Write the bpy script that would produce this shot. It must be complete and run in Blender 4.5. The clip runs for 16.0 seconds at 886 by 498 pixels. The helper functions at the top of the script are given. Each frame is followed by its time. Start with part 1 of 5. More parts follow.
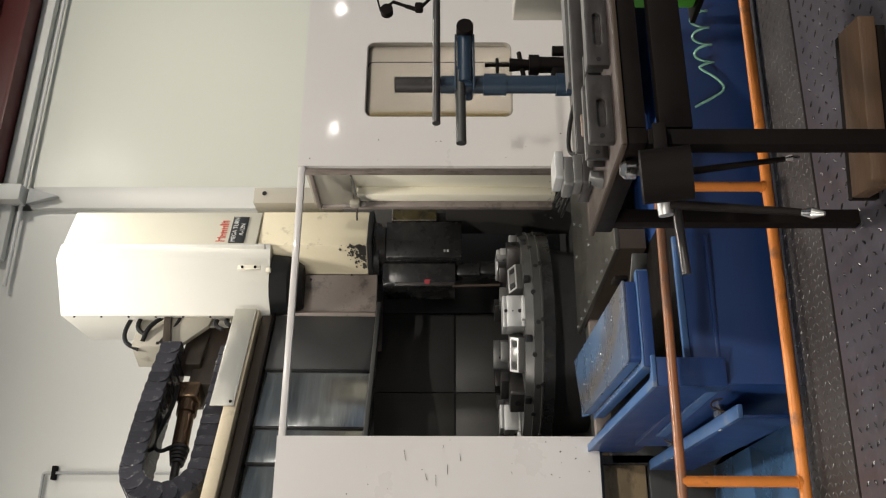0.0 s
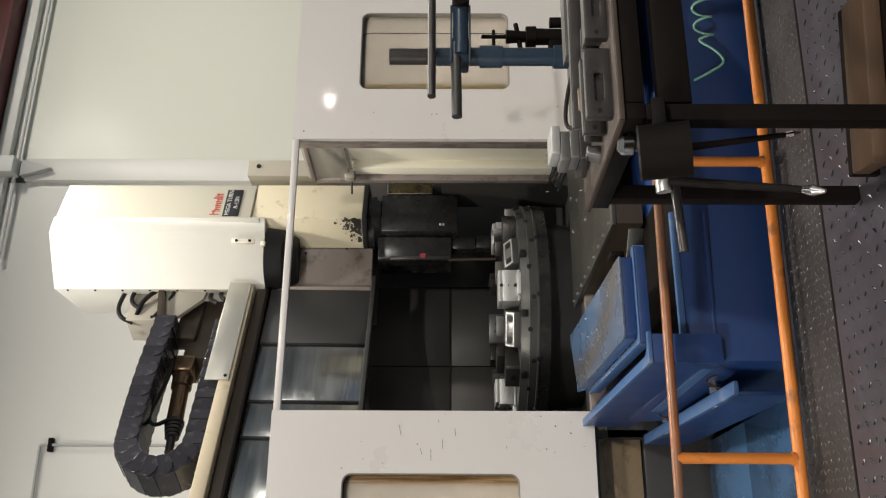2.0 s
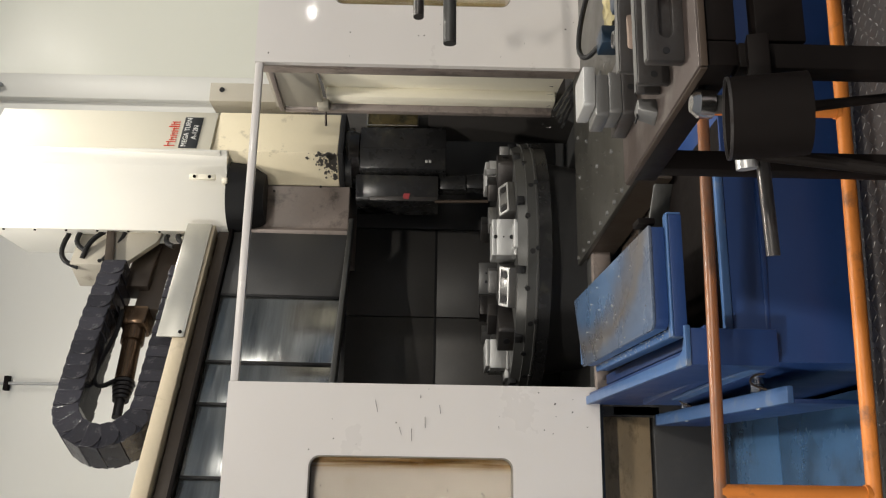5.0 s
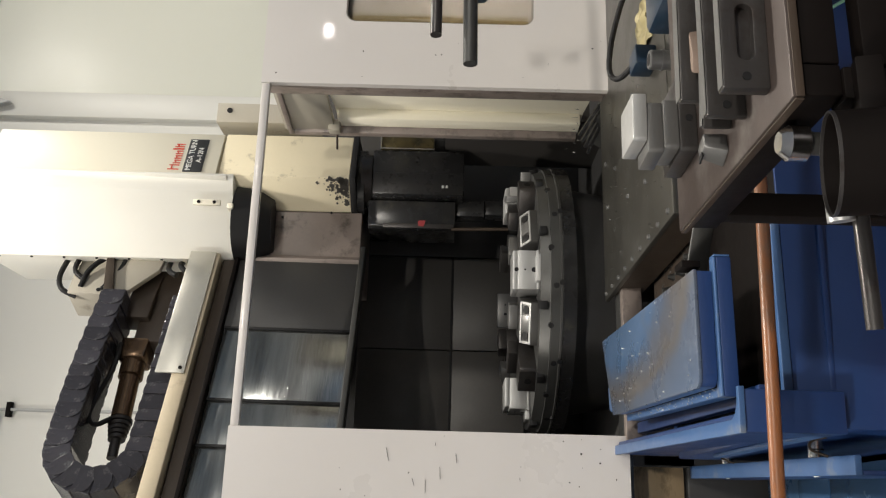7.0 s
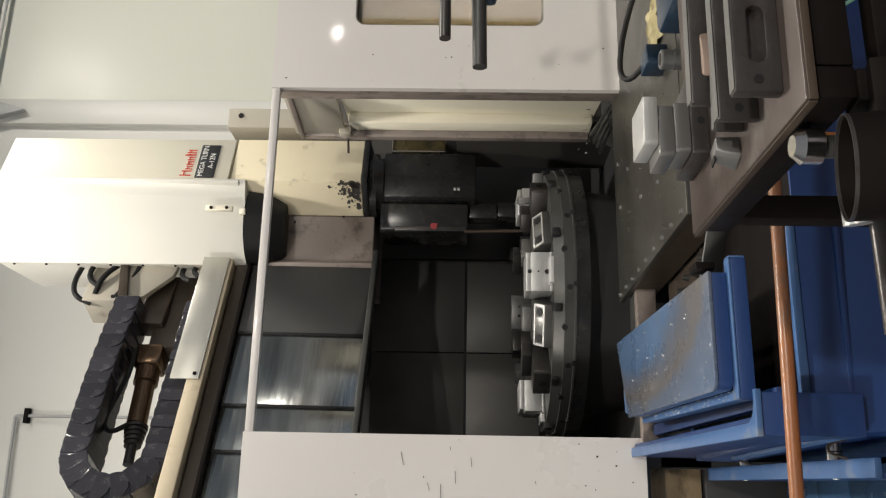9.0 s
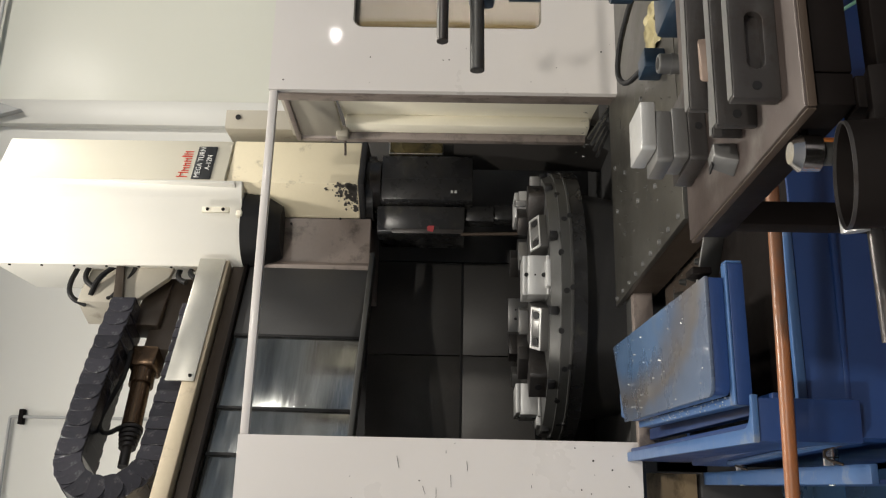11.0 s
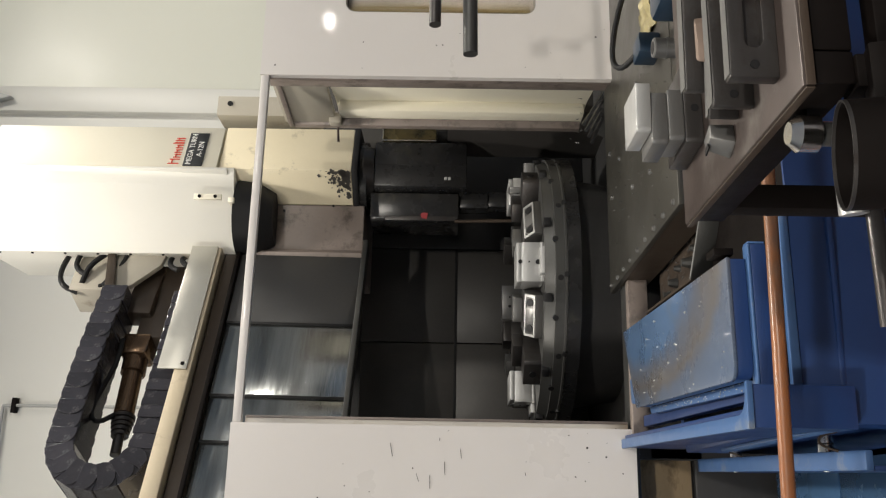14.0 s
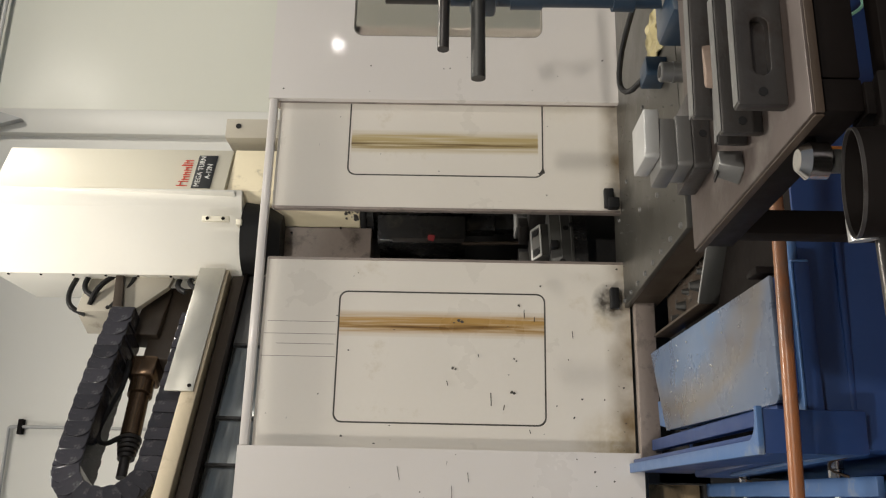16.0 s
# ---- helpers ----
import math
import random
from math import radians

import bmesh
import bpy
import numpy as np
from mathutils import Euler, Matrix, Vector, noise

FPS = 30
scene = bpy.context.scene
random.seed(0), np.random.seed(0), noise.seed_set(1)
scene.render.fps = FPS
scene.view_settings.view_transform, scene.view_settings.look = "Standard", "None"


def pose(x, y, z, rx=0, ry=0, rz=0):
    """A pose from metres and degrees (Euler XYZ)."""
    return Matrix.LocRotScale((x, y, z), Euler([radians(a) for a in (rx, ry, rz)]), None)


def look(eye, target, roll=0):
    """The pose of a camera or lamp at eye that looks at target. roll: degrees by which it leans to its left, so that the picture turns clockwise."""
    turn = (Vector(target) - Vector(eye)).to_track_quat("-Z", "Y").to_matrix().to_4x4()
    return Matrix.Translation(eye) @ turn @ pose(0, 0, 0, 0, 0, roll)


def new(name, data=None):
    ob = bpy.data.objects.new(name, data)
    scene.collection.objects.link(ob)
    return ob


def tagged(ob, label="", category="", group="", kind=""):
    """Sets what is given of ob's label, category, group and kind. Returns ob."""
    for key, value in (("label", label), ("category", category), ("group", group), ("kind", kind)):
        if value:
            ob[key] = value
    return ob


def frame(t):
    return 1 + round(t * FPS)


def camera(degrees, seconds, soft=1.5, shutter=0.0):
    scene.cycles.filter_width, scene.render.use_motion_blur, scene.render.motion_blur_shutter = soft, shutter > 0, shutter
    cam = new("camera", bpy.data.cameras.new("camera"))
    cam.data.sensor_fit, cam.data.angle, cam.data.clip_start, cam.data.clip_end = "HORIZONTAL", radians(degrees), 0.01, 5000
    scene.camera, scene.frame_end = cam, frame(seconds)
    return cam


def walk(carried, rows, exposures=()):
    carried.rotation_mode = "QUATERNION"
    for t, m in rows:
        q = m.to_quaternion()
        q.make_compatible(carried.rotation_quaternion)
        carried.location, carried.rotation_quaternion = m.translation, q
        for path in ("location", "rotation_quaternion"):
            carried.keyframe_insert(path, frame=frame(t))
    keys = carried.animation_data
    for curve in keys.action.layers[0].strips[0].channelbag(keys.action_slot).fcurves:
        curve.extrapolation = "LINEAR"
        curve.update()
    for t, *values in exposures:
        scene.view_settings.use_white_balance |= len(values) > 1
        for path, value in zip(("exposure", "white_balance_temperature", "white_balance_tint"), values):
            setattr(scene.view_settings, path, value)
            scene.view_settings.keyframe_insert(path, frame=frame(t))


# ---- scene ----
cam = camera(53.25, 16.0, soft=1.2)
# seconds, eye, heading, pitch, roll; the camera is held on its side
PATH = [
    (0, -0.812, -4.207, 1.083, -22.88, 0.54, 0.06),
    (0.5, -0.808, -4.190, 1.076, -22.07, 0.20, 0.40),
    (1, -0.805, -4.175, 1.081, -21.66, -0.13, 0.70),
    (1.5, -0.798, -4.179, 1.080, -21.09, 0.12, 0.48),
    (2, -0.790, -4.182, 1.078, -21.07, 0.31, 0.18),
    (2.5, -0.798, -4.183, 1.083, -20.65, 0.45, 0.13),
    (3, -0.798, -4.180, 1.087, -20.16, 0.05, 0.09),
    (3.5, -0.786, -4.143, 1.077, -19.30, -0.64, 0.01),
    (3.7, -0.761, -4.114, 1.068, -18.34, -0.86, 0.11),
    (5.8, -0.317, -3.414, 1.098, -15.57, -0.72, 1.20),
    (6, -0.311, -3.397, 1.091, -16.66, -0.75, 1.44),
    (6.5, -0.311, -3.406, 1.094, -16.41, -0.25, 1.36),
    (7, -0.312, -3.415, 1.095, -16.86, 0.27, 1.50),
    (7.5, -0.313, -3.422, 1.096, -17.02, 0.18, 1.05),
    (8, -0.313, -3.423, 1.094, -16.81, 0.65, 0.98),
    (8.5, -0.303, -3.417, 1.092, -16.66, 1.81, 0.95),
    (9, -0.298, -3.407, 1.090, -16.87, 1.16, 0.75),
    (11.5, -0.291, -3.402, 1.089, -17.00, 0.98, 1.02),
    (12, -0.292, -3.402, 1.089, -16.91, 1.19, 0.99),
    (12.5, -0.296, -3.406, 1.090, -16.86, 1.14, 0.63),
    (13, -0.296, -3.396, 1.087, -16.85, 1.25, 0.77),
    (13.5, -0.291, -3.382, 1.084, -16.29, 0.91, 0.53),
    (14, -0.291, -3.379, 1.085, -16.24, 0.60, 0.96),
    (14.5, -0.289, -3.386, 1.087, -16.37, 0.50, 0.78),
    (15, -0.283, -3.398, 1.090, -16.51, 0.83, 0.78),
    (15.5, -0.281, -3.394, 1.090, -17.04, 1.00, 0.67),
    (16, -0.286, -3.383, 1.089, -17.60, 1.03, 1.01),
]


def held(x, y, z, yaw, pitch, roll):
    a, b = radians(yaw), radians(pitch)
    ahead = Vector((-math.sin(a) * math.cos(b), math.cos(a) * math.cos(b), math.sin(b)))
    eye = Vector((x, y, z))
    return look(eye, eye + ahead, roll - 90)


walk(cam, [(row[0], held(*row[1:])) for row in PATH], [(0, 0.0, 6600, 10), (13.6, 0.0, 6600, 10), (14.4, -0.03, 6620, 10), (15.0, -0.18, 6650, 10), (15.5, -0.14, 6680, 10), (16, -0.22, 6700, 10)])

# ---------------------------------------------------------------- light
world = bpy.data.worlds.new("hall_air")
scene.world = world
world.use_nodes = True
world.node_tree.nodes["Background"].inputs[0].default_value = (0.9, 0.95, 1.0, 1)
world.node_tree.nodes["Background"].inputs[1].default_value = 0.02


def lamp(x, y, z, size, watts, colour=(1.0, 0.95, 0.86), target=None):
    data = bpy.data.lights.new("high_bay_light", "AREA")
    data.shape, data.size, data.energy, data.color = "DISK", size, watts, colour
    ob = new("high_bay_light", data)
    ob.matrix_world = look((x, y, z), target or (x, y + 0.001, 0))
    return ob


LAMPS = [(-6.0, -6.0, 5.6, 690), (1.0, -9.5, 5.6, 600), (7.0, -9.5, 5.6, 600), (0.7, -0.6, 6.2, 255), (-1.6, 2.0, 6.9, 48), (5.5, 0.5, 7.0, 290)]
for lx, ly, lz, lw in LAMPS:
    lamp(lx, ly, lz - 0.05, 1.1 if lx < -4 else 0.45, lw)

# ---------------------------------------------------------------- materials


def material(name, colour, rough=0.5, metal=0.0, vary=0.12, scale=6.0, fine=60.0, bump=0.05, dirt=None, dirt_amount=0.0, dirt_scale=3.0, coat=0.0, glow=0.0, stretch=(1, 1, 1), per_object=0.0, spec=0.5):
    """Paint, metal or stone: broad and fine variation of the colour, uneven gloss, fine relief, stains."""
    m = bpy.data.materials.new(name)
    m.use_nodes = True
    nt = m.node_tree
    n, link = nt.nodes, nt.links
    b = n["Principled BSDF"]
    co = n.new("ShaderNodeTexCoord")
    mp = n.new("ShaderNodeMapping")
    mp.inputs["Scale"].default_value = stretch
    link.new(co.outputs["Object"], mp.inputs[0])

    def noise_node(s, detail=5.0, rough_=0.6):
        t = n.new("ShaderNodeTexNoise")
        t.inputs["Scale"].default_value, t.inputs["Detail"].default_value, t.inputs["Roughness"].default_value = s, detail, rough_
        link.new(mp.outputs[0], t.inputs["Vector"])
        return t

    broad, grain = noise_node(scale), noise_node(fine, 3.0)
    mix = n.new("ShaderNodeMix")
    mix.data_type = "RGBA"
    mix.inputs["A"].default_value = (*[c * (1 - vary) for c in colour], 1)
    mix.inputs["B"].default_value = (*[min(1, c * (1 + vary)) for c in colour], 1)
    add = n.new("ShaderNodeMath")
    add.operation = "MULTIPLY_ADD"
    add.inputs[1].default_value = 0.35
    link.new(grain.outputs[0], add.inputs[0])
    sc = n.new("ShaderNodeMath")
    sc.operation = "MULTIPLY"
    sc.inputs[1].default_value = 0.65
    link.new(broad.outputs[0], sc.inputs[0])
    link.new(sc.outputs[0], add.inputs[2])
    link.new(add.outputs[0], mix.inputs["Factor"])
    out = mix.outputs["Result"]
    if dirt:
        d = noise_node(dirt_scale, 7.0, 0.7)
        ramp = n.new("ShaderNodeValToRGB")
        ramp.color_ramp.elements[0].position = 0.62 - 0.3 * dirt_amount
        ramp.color_ramp.elements[1].position = 0.80 - 0.2 * dirt_amount
        link.new(d.outputs[0], ramp.inputs[0])
        m2 = n.new("ShaderNodeMix")
        m2.data_type = "RGBA"
        m2.inputs["B"].default_value = (*dirt, 1)
        link.new(out, m2.inputs["A"])
        link.new(ramp.outputs[0], m2.inputs["Factor"])
        out = m2.outputs["Result"]
    if per_object:
        info = n.new("ShaderNodeObjectInfo")
        hue = n.new("ShaderNodeHueSaturation")
        rng = n.new("ShaderNodeMapRange")
        rng.inputs[3].default_value, rng.inputs[4].default_value = 1 - per_object, 1 + per_object
        link.new(info.outputs["Random"], rng.inputs[0])
        link.new(rng.outputs[0], hue.inputs["Value"])
        link.new(out, hue.inputs["Color"])
        out = hue.outputs[0]
    link.new(out, b.inputs["Base Color"])
    rr = n.new("ShaderNodeMapRange")
    rr.inputs[1].default_value, rr.inputs[2].default_value = 0.3, 0.7
    rr.inputs[3].default_value, rr.inputs[4].default_value = max(0.03, rough * 0.8), min(1, rough * 1.25)
    link.new(broad.outputs[0], rr.inputs[0])
    link.new(rr.outputs[0], b.inputs["Roughness"])
    b.inputs["Metallic"].default_value = metal
    b.inputs["Coat Weight"].default_value = coat
    b.inputs["Specular IOR Level"].default_value = spec
    b.inputs["Coat Roughness"].default_value = 0.045
    if bump:
        bp = n.new("ShaderNodeBump")
        bp.inputs["Strength"].default_value, bp.inputs["Distance"].default_value = bump, 0.004
        link.new(grain.outputs[0], bp.inputs["Height"])
        link.new(bp.outputs[0], b.inputs["Normal"])
    if glow:
        b.inputs["Emission Color"].default_value = (*colour, 1)
        b.inputs["Emission Strength"].default_value = glow
    return m


PANEL = material("panel_white_paint", (0.685, 0.65, 0.625), 0.30, vary=0.03, scale=2, bump=0.006, coat=0.6)
DOOR = material("door_white_paint", (0.71, 0.67, 0.61), 0.30, vary=0.05, scale=2.5, bump=0.012, dirt=(0.52, 0.45, 0.33), dirt_amount=0.06, dirt_scale=2.6, coat=0.3)
CREAM = material("cream_paint", (0.82, 0.775, 0.64), 0.38, vary=0.04, scale=3, bump=0.02)
# cream made whiter and brighter, the side sheet's strong light put into its colour
SHEET = material("lit_cover_sheet_paint", (0.86, 0.84, 0.77), 0.38, vary=0.03, scale=3, bump=0.015)
RAM = material("ram_cream_paint", (0.74, 0.66, 0.48), 0.42, vary=0.08, scale=4, bump=0.03, dirt=(0.12, 0.09, 0.055), dirt_amount=0.16, dirt_scale=5)
SADDLE = material("saddle_stained_paint", (0.235, 0.195, 0.175), 0.42, vary=0.2, scale=5, bump=0.04, dirt=(0.05, 0.04, 0.035), dirt_amount=0.33, dirt_scale=9)
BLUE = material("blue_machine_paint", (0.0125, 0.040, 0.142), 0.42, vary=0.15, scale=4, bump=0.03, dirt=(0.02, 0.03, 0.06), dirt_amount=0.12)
# lighter copy of the blue, for lips and sides that catch the light
BLUE_LIT = material("lit_blue_paint", (0.049, 0.112, 0.255), 0.40, vary=0.12, scale=6, bump=0.02, dirt=(0.20, 0.21, 0.20), dirt_amount=0.2, dirt_scale=6)
BLUE_LID = material("worn_blue_lid_paint", (0.068, 0.122, 0.222), 0.28, vary=0.25, scale=5, bump=0.03, dirt=(0.135, 0.125, 0.105), dirt_amount=0.30, dirt_scale=2.0, coat=0.2)
ORANGE = material("orange_rail_paint", (0.62, 0.20, 0.035), 0.45, vary=0.2, scale=9, bump=0.05, dirt=(0.10, 0.05, 0.03), dirt_amount=0.22, dirt_scale=11)
STEEL = material("ground_steel", (0.060, 0.056, 0.055), 0.34, 0.6, vary=0.22, scale=14, fine=170, bump=0.09, dirt=(0.040, 0.030, 0.025), dirt_amount=0.28, dirt_scale=16)
BRIGHT = material("bright_machined_steel", (0.46, 0.46, 0.455), 0.38, 0.55, vary=0.08, scale=12, fine=160, bump=0.03)
DULL = material("dull_oiled_steel", (0.072, 0.072, 0.070), 0.42, 0.55, vary=0.25, scale=7, fine=120, bump=0.06, dirt=(0.04, 0.038, 0.035), dirt_amount=0.25)
PLATE = material("dark_cover_plate", (0.068, 0.065, 0.057), 0.34, 0.5, vary=0.2, scale=5, bump=0.05, dirt=(0.17, 0.165, 0.15), dirt_amount=0.08, dirt_scale=14)
DARK = material("dark_interior_paint", (0.036, 0.0355, 0.036), 0.40, vary=0.35, scale=2.2, bump=0.04, dirt=(0.07, 0.066, 0.06), dirt_amount=0.22, dirt_scale=1.6)
INNER = material("grey_interior_sheet", (0.058, 0.054, 0.051), 0.42, 0.1, vary=0.3, scale=1.7, bump=0.03, dirt=(0.075, 0.068, 0.062), dirt_amount=0.3, dirt_scale=1.3)
BLACK = material("black_rubber", (0.012, 0.012, 0.013), 0.5, spec=0.25, vary=0.3, scale=10, bump=0.05)
CHAIN = material("black_chain_plastic", (0.034, 0.033, 0.040), 0.20, vary=0.3, scale=8, bump=0.04, dirt=(0.11, 0.11, 0.115), dirt_amount=0.10, dirt_scale=26, per_object=0.3)
# the strong colour streaks imitate blurred reflections in the steel
WAY = material("steel_way_cover", (0.36, 0.37, 0.365), 0.19, 0.95, vary=0.78, scale=3.0, fine=11, bump=0.16, stretch=(0.45, 1, 5.5))
SILVER = material("aluminium_sheet", (0.60, 0.585, 0.53), 0.34, 0.75, vary=0.1, scale=4, bump=0.015)
BEAM = material("beam_cream_paint", (0.55, 0.47, 0.34), 0.5, vary=0.15, scale=5, bump=0.03, dirt=(0.16, 0.11, 0.07), dirt_amount=0.15)
BROWN = material("brown_oiled_casting", (0.05, 0.036, 0.026), 0.45, 0.2, vary=0.3, scale=6, bump=0.06)
COPPER = material("brown_motor_casing", (0.15, 0.095, 0.058), 0.22, 0.75, vary=0.3, scale=8, bump=0.04)
WALL = material("pale_green_wall_paint", (0.66, 0.66, 0.58), 0.42, vary=0.03, scale=0.7, fine=12, bump=0.015)
WALL_BACK = material("pale_grey_wall_paint", (0.69, 0.68, 0.635), 0.45, vary=0.03, scale=0.7, fine=12, bump=0.015)
HALL = material("grey_hall_paint", (0.60, 0.60, 0.59), 0.8, vary=0.1, scale=0.5, fine=8)
RED = material("dark_red_beam_paint", (0.09, 0.018, 0.016), 0.5, vary=0.25, scale=4)
GREY = material("grey_trim_paint", (0.42, 0.42, 0.41), 0.45, vary=0.08, scale=5)
FLOOR = material("dark_checker_steel", (0.05, 0.046, 0.047), 0.48, 0.35, vary=0.3, scale=5, bump=0.08, dirt=(0.04, 0.035, 0.035), dirt_amount=0.3, dirt_scale=4)
LUG = material("worn_lug_steel", (0.105, 0.10, 0.10), 0.36, 0.5, vary=0.35, scale=9, bump=0.05)
FLOOR_B = material("worn_purple_grey_plate", (0.070, 0.065, 0.078), 0.36, 0.3, vary=0.3, scale=6, bump=0.08, dirt=(0.045, 0.04, 0.042), dirt_amount=0.3, dirt_scale=5)
GROUND = material("blue_oily_floor_paint", (0.05, 0.115, 0.225), 0.25, vary=0.3, scale=3, bump=0.05, dirt=(0.02, 0.03, 0.04), dirt_amount=0.35, dirt_scale=2.4, coat=0.3)
BENCH = material("rusty_bench_plate", (0.062, 0.047, 0.042), 0.42, 0.25, vary=0.3, scale=8, bump=0.07, dirt=(0.13, 0.115, 0.105), dirt_amount=0.3, dirt_scale=9)
RUST = material("rusty_brown_edge", (0.040, 0.026, 0.017), 0.6, 0.1, vary=0.3, scale=12, bump=0.1)
IRON = material("black_iron_frame", (0.0068, 0.0052, 0.0048), 0.55, 0.0, spec=0.08, vary=0.3, scale=8, bump=0.06)
WOOD = material("brown_worn_wood", (0.072, 0.040, 0.021), 0.6, vary=0.3, scale=4, fine=40, bump=0.2, stretch=(0.6, 6, 6), dirt=(0.07, 0.04, 0.025), dirt_amount=0.2)
ORANGE_WORN = material("rubbed_orange_paint", (0.26, 0.095, 0.035), 0.33, vary=0.35, scale=9, bump=0.06, dirt=(0.15, 0.10, 0.075), dirt_amount=0.60, dirt_scale=7, stretch=(0.5, 1, 1))
# cream darkened by the shade on side sheet and junction box; also the duct's beige
SIDE = material("shaded_cream_beige_paint", (0.40, 0.37, 0.31), 0.45, vary=0.1, scale=4, bump=0.02, dirt=(0.16, 0.13, 0.10), dirt_amount=0.15, dirt_scale=6)
CHROME = material("polished_chrome", (0.66, 0.64, 0.62), 0.20, 1.0, vary=0.05, scale=10, bump=0)
MID = material("mid_grey_steel", (0.17, 0.168, 0.165), 0.36, 0.55, vary=0.15, scale=10, fine=150, bump=0.04)
STUD = material("dark_stud_steel", (0.014, 0.013, 0.014), 0.3, 0.2, vary=0.4, scale=9, bump=0.05)
STAND = material("blue_stand_paint", (0.013, 0.030, 0.055), 0.35, vary=0.2, scale=8, bump=0.05, coat=0.2)
SOOT = material("black_grease_smear", (0.05, 0.045, 0.04), 0.5, vary=0.3, scale=12)
LABEL_RED = material("red_label_print", (0.60, 0.06, 0.03), 0.5, vary=0.05)
MARK_RED = material("dull_red_paint_mark", (0.30, 0.03, 0.035), 0.5, vary=0.2)
CLAMP = material("dark_ground_clamp_steel", (0.085, 0.083, 0.080), 0.36, 0.5, vary=0.2, scale=14, fine=150, bump=0.05)
LABEL_BLACK = material("black_label_plate", (0.03, 0.032, 0.034), 0.4, vary=0.1)
LABEL_WHITE = material("white_label_print", (0.75, 0.75, 0.72), 0.5, vary=0.03)
GREEN = material("green_plastic", (0.12, 0.55, 0.05), 0.4, vary=0.08)
HOSE = material("green_air_hose", (0.24, 0.50, 0.38), 0.35, vary=0.1)
RUSTBASE = material("rust_stained_base_paint", (0.30, 0.22, 0.13), 0.5, vary=0.2, scale=5, bump=0.05, dirt=(0.07, 0.045, 0.02), dirt_amount=0.4, dirt_scale=5, stretch=(1, 1, 2.2))
OLIVE = material("olive_oily_brass", (0.13, 0.105, 0.05), 0.26, 0.6, vary=0.4, scale=9, bump=0.08, dirt=(0.03, 0.03, 0.025), dirt_amount=0.4, dirt_scale=12)
PORT = material("black_oily_casting", (0.017, 0.017, 0.018), 0.26, 0.2, vary=0.4, scale=7, bump=0.07, dirt=(0.06, 0.058, 0.045), dirt_amount=0.12, dirt_scale=9)
SCRAP = material("brown_scrap_metal", (0.20, 0.145, 0.115), 0.55, 0.2, vary=0.3, scale=20, bump=0.15)
GASKET = material("grey_brown_gasket", (0.22, 0.20, 0.17), 0.5, vary=0.2, scale=12)
BULB = material("lamp_diffuser", (1.0, 0.97, 0.9), 0.5, vary=0.0, glow=110.0, bump=0)


def wiped_band(m, centre, size, colour):
    """A dried oval wipe mark on a sheet, in the sheet's own space."""
    nt = m.node_tree
    n, link = nt.nodes, nt.links
    b = n["Principled BSDF"]
    prev = b.inputs["Base Color"].links[0].from_socket
    co = n.new("ShaderNodeTexCoord")
    wob = n.new("ShaderNodeTexNoise")
    wob.inputs["Scale"].default_value, wob.inputs["Detail"].default_value = 7, 6
    link.new(co.outputs["Object"], wob.inputs["Vector"])
    mp = n.new("ShaderNodeMapping")
    mp.inputs["Location"].default_value = (-centre[0] / size[0], -centre[1] / size[1], 0)
    mp.inputs["Scale"].default_value = (1 / size[0], 1 / size[1], 0)
    link.new(co.outputs["Object"], mp.inputs[0])
    ln = n.new("ShaderNodeVectorMath")
    ln.operation = "LENGTH"
    link.new(mp.outputs[0], ln.inputs[0])
    add = n.new("ShaderNodeMath")
    add.operation = "MULTIPLY_ADD"
    add.inputs[1].default_value = 0.55
    link.new(wob.outputs[0], add.inputs[0])
    link.new(ln.outputs["Value"], add.inputs[2])
    ramp = n.new("ShaderNodeValToRGB")
    stops = ((0.80, 0.0), (1.05, 0.55), (1.30, 0.85), (1.50, 0.45), (1.90, 0.30))
    cr = ramp.color_ramp
    while len(cr.elements) < len(stops):
        cr.elements.new(0.5)
    for e, (p, v) in zip(cr.elements, stops):
        e.position, e.color = p / 2, (v, v, v, 1)
    half = n.new("ShaderNodeMath")
    half.operation = "MULTIPLY"
    half.inputs[1].default_value = 0.5
    link.new(add.outputs[0], half.inputs[0])
    link.new(half.outputs[0], ramp.inputs[0])
    mx = n.new("ShaderNodeMix")
    mx.data_type = "RGBA"
    mx.inputs["B"].default_value = (*colour, 1)
    link.new(prev, mx.inputs["A"])
    link.new(ramp.outputs[0], mx.inputs["Factor"])
    link.new(mx.outputs["Result"], b.inputs["Base Color"])


wiped_band(BLUE_LID, (0.27, 0.85), (0.21, 0.70), (0.115, 0.098, 0.080))
GLASS = bpy.data.materials.new("window_glass")
GLASS.use_nodes = True
gb = GLASS.node_tree.nodes["Principled BSDF"]
gb.inputs["Base Color"].default_value = (0.52, 0.50, 0.48, 1)
gb.inputs["Roughness"].default_value, gb.inputs["IOR"].default_value, gb.inputs["Transmission Weight"].default_value = 0.06, 1.2, 1.0

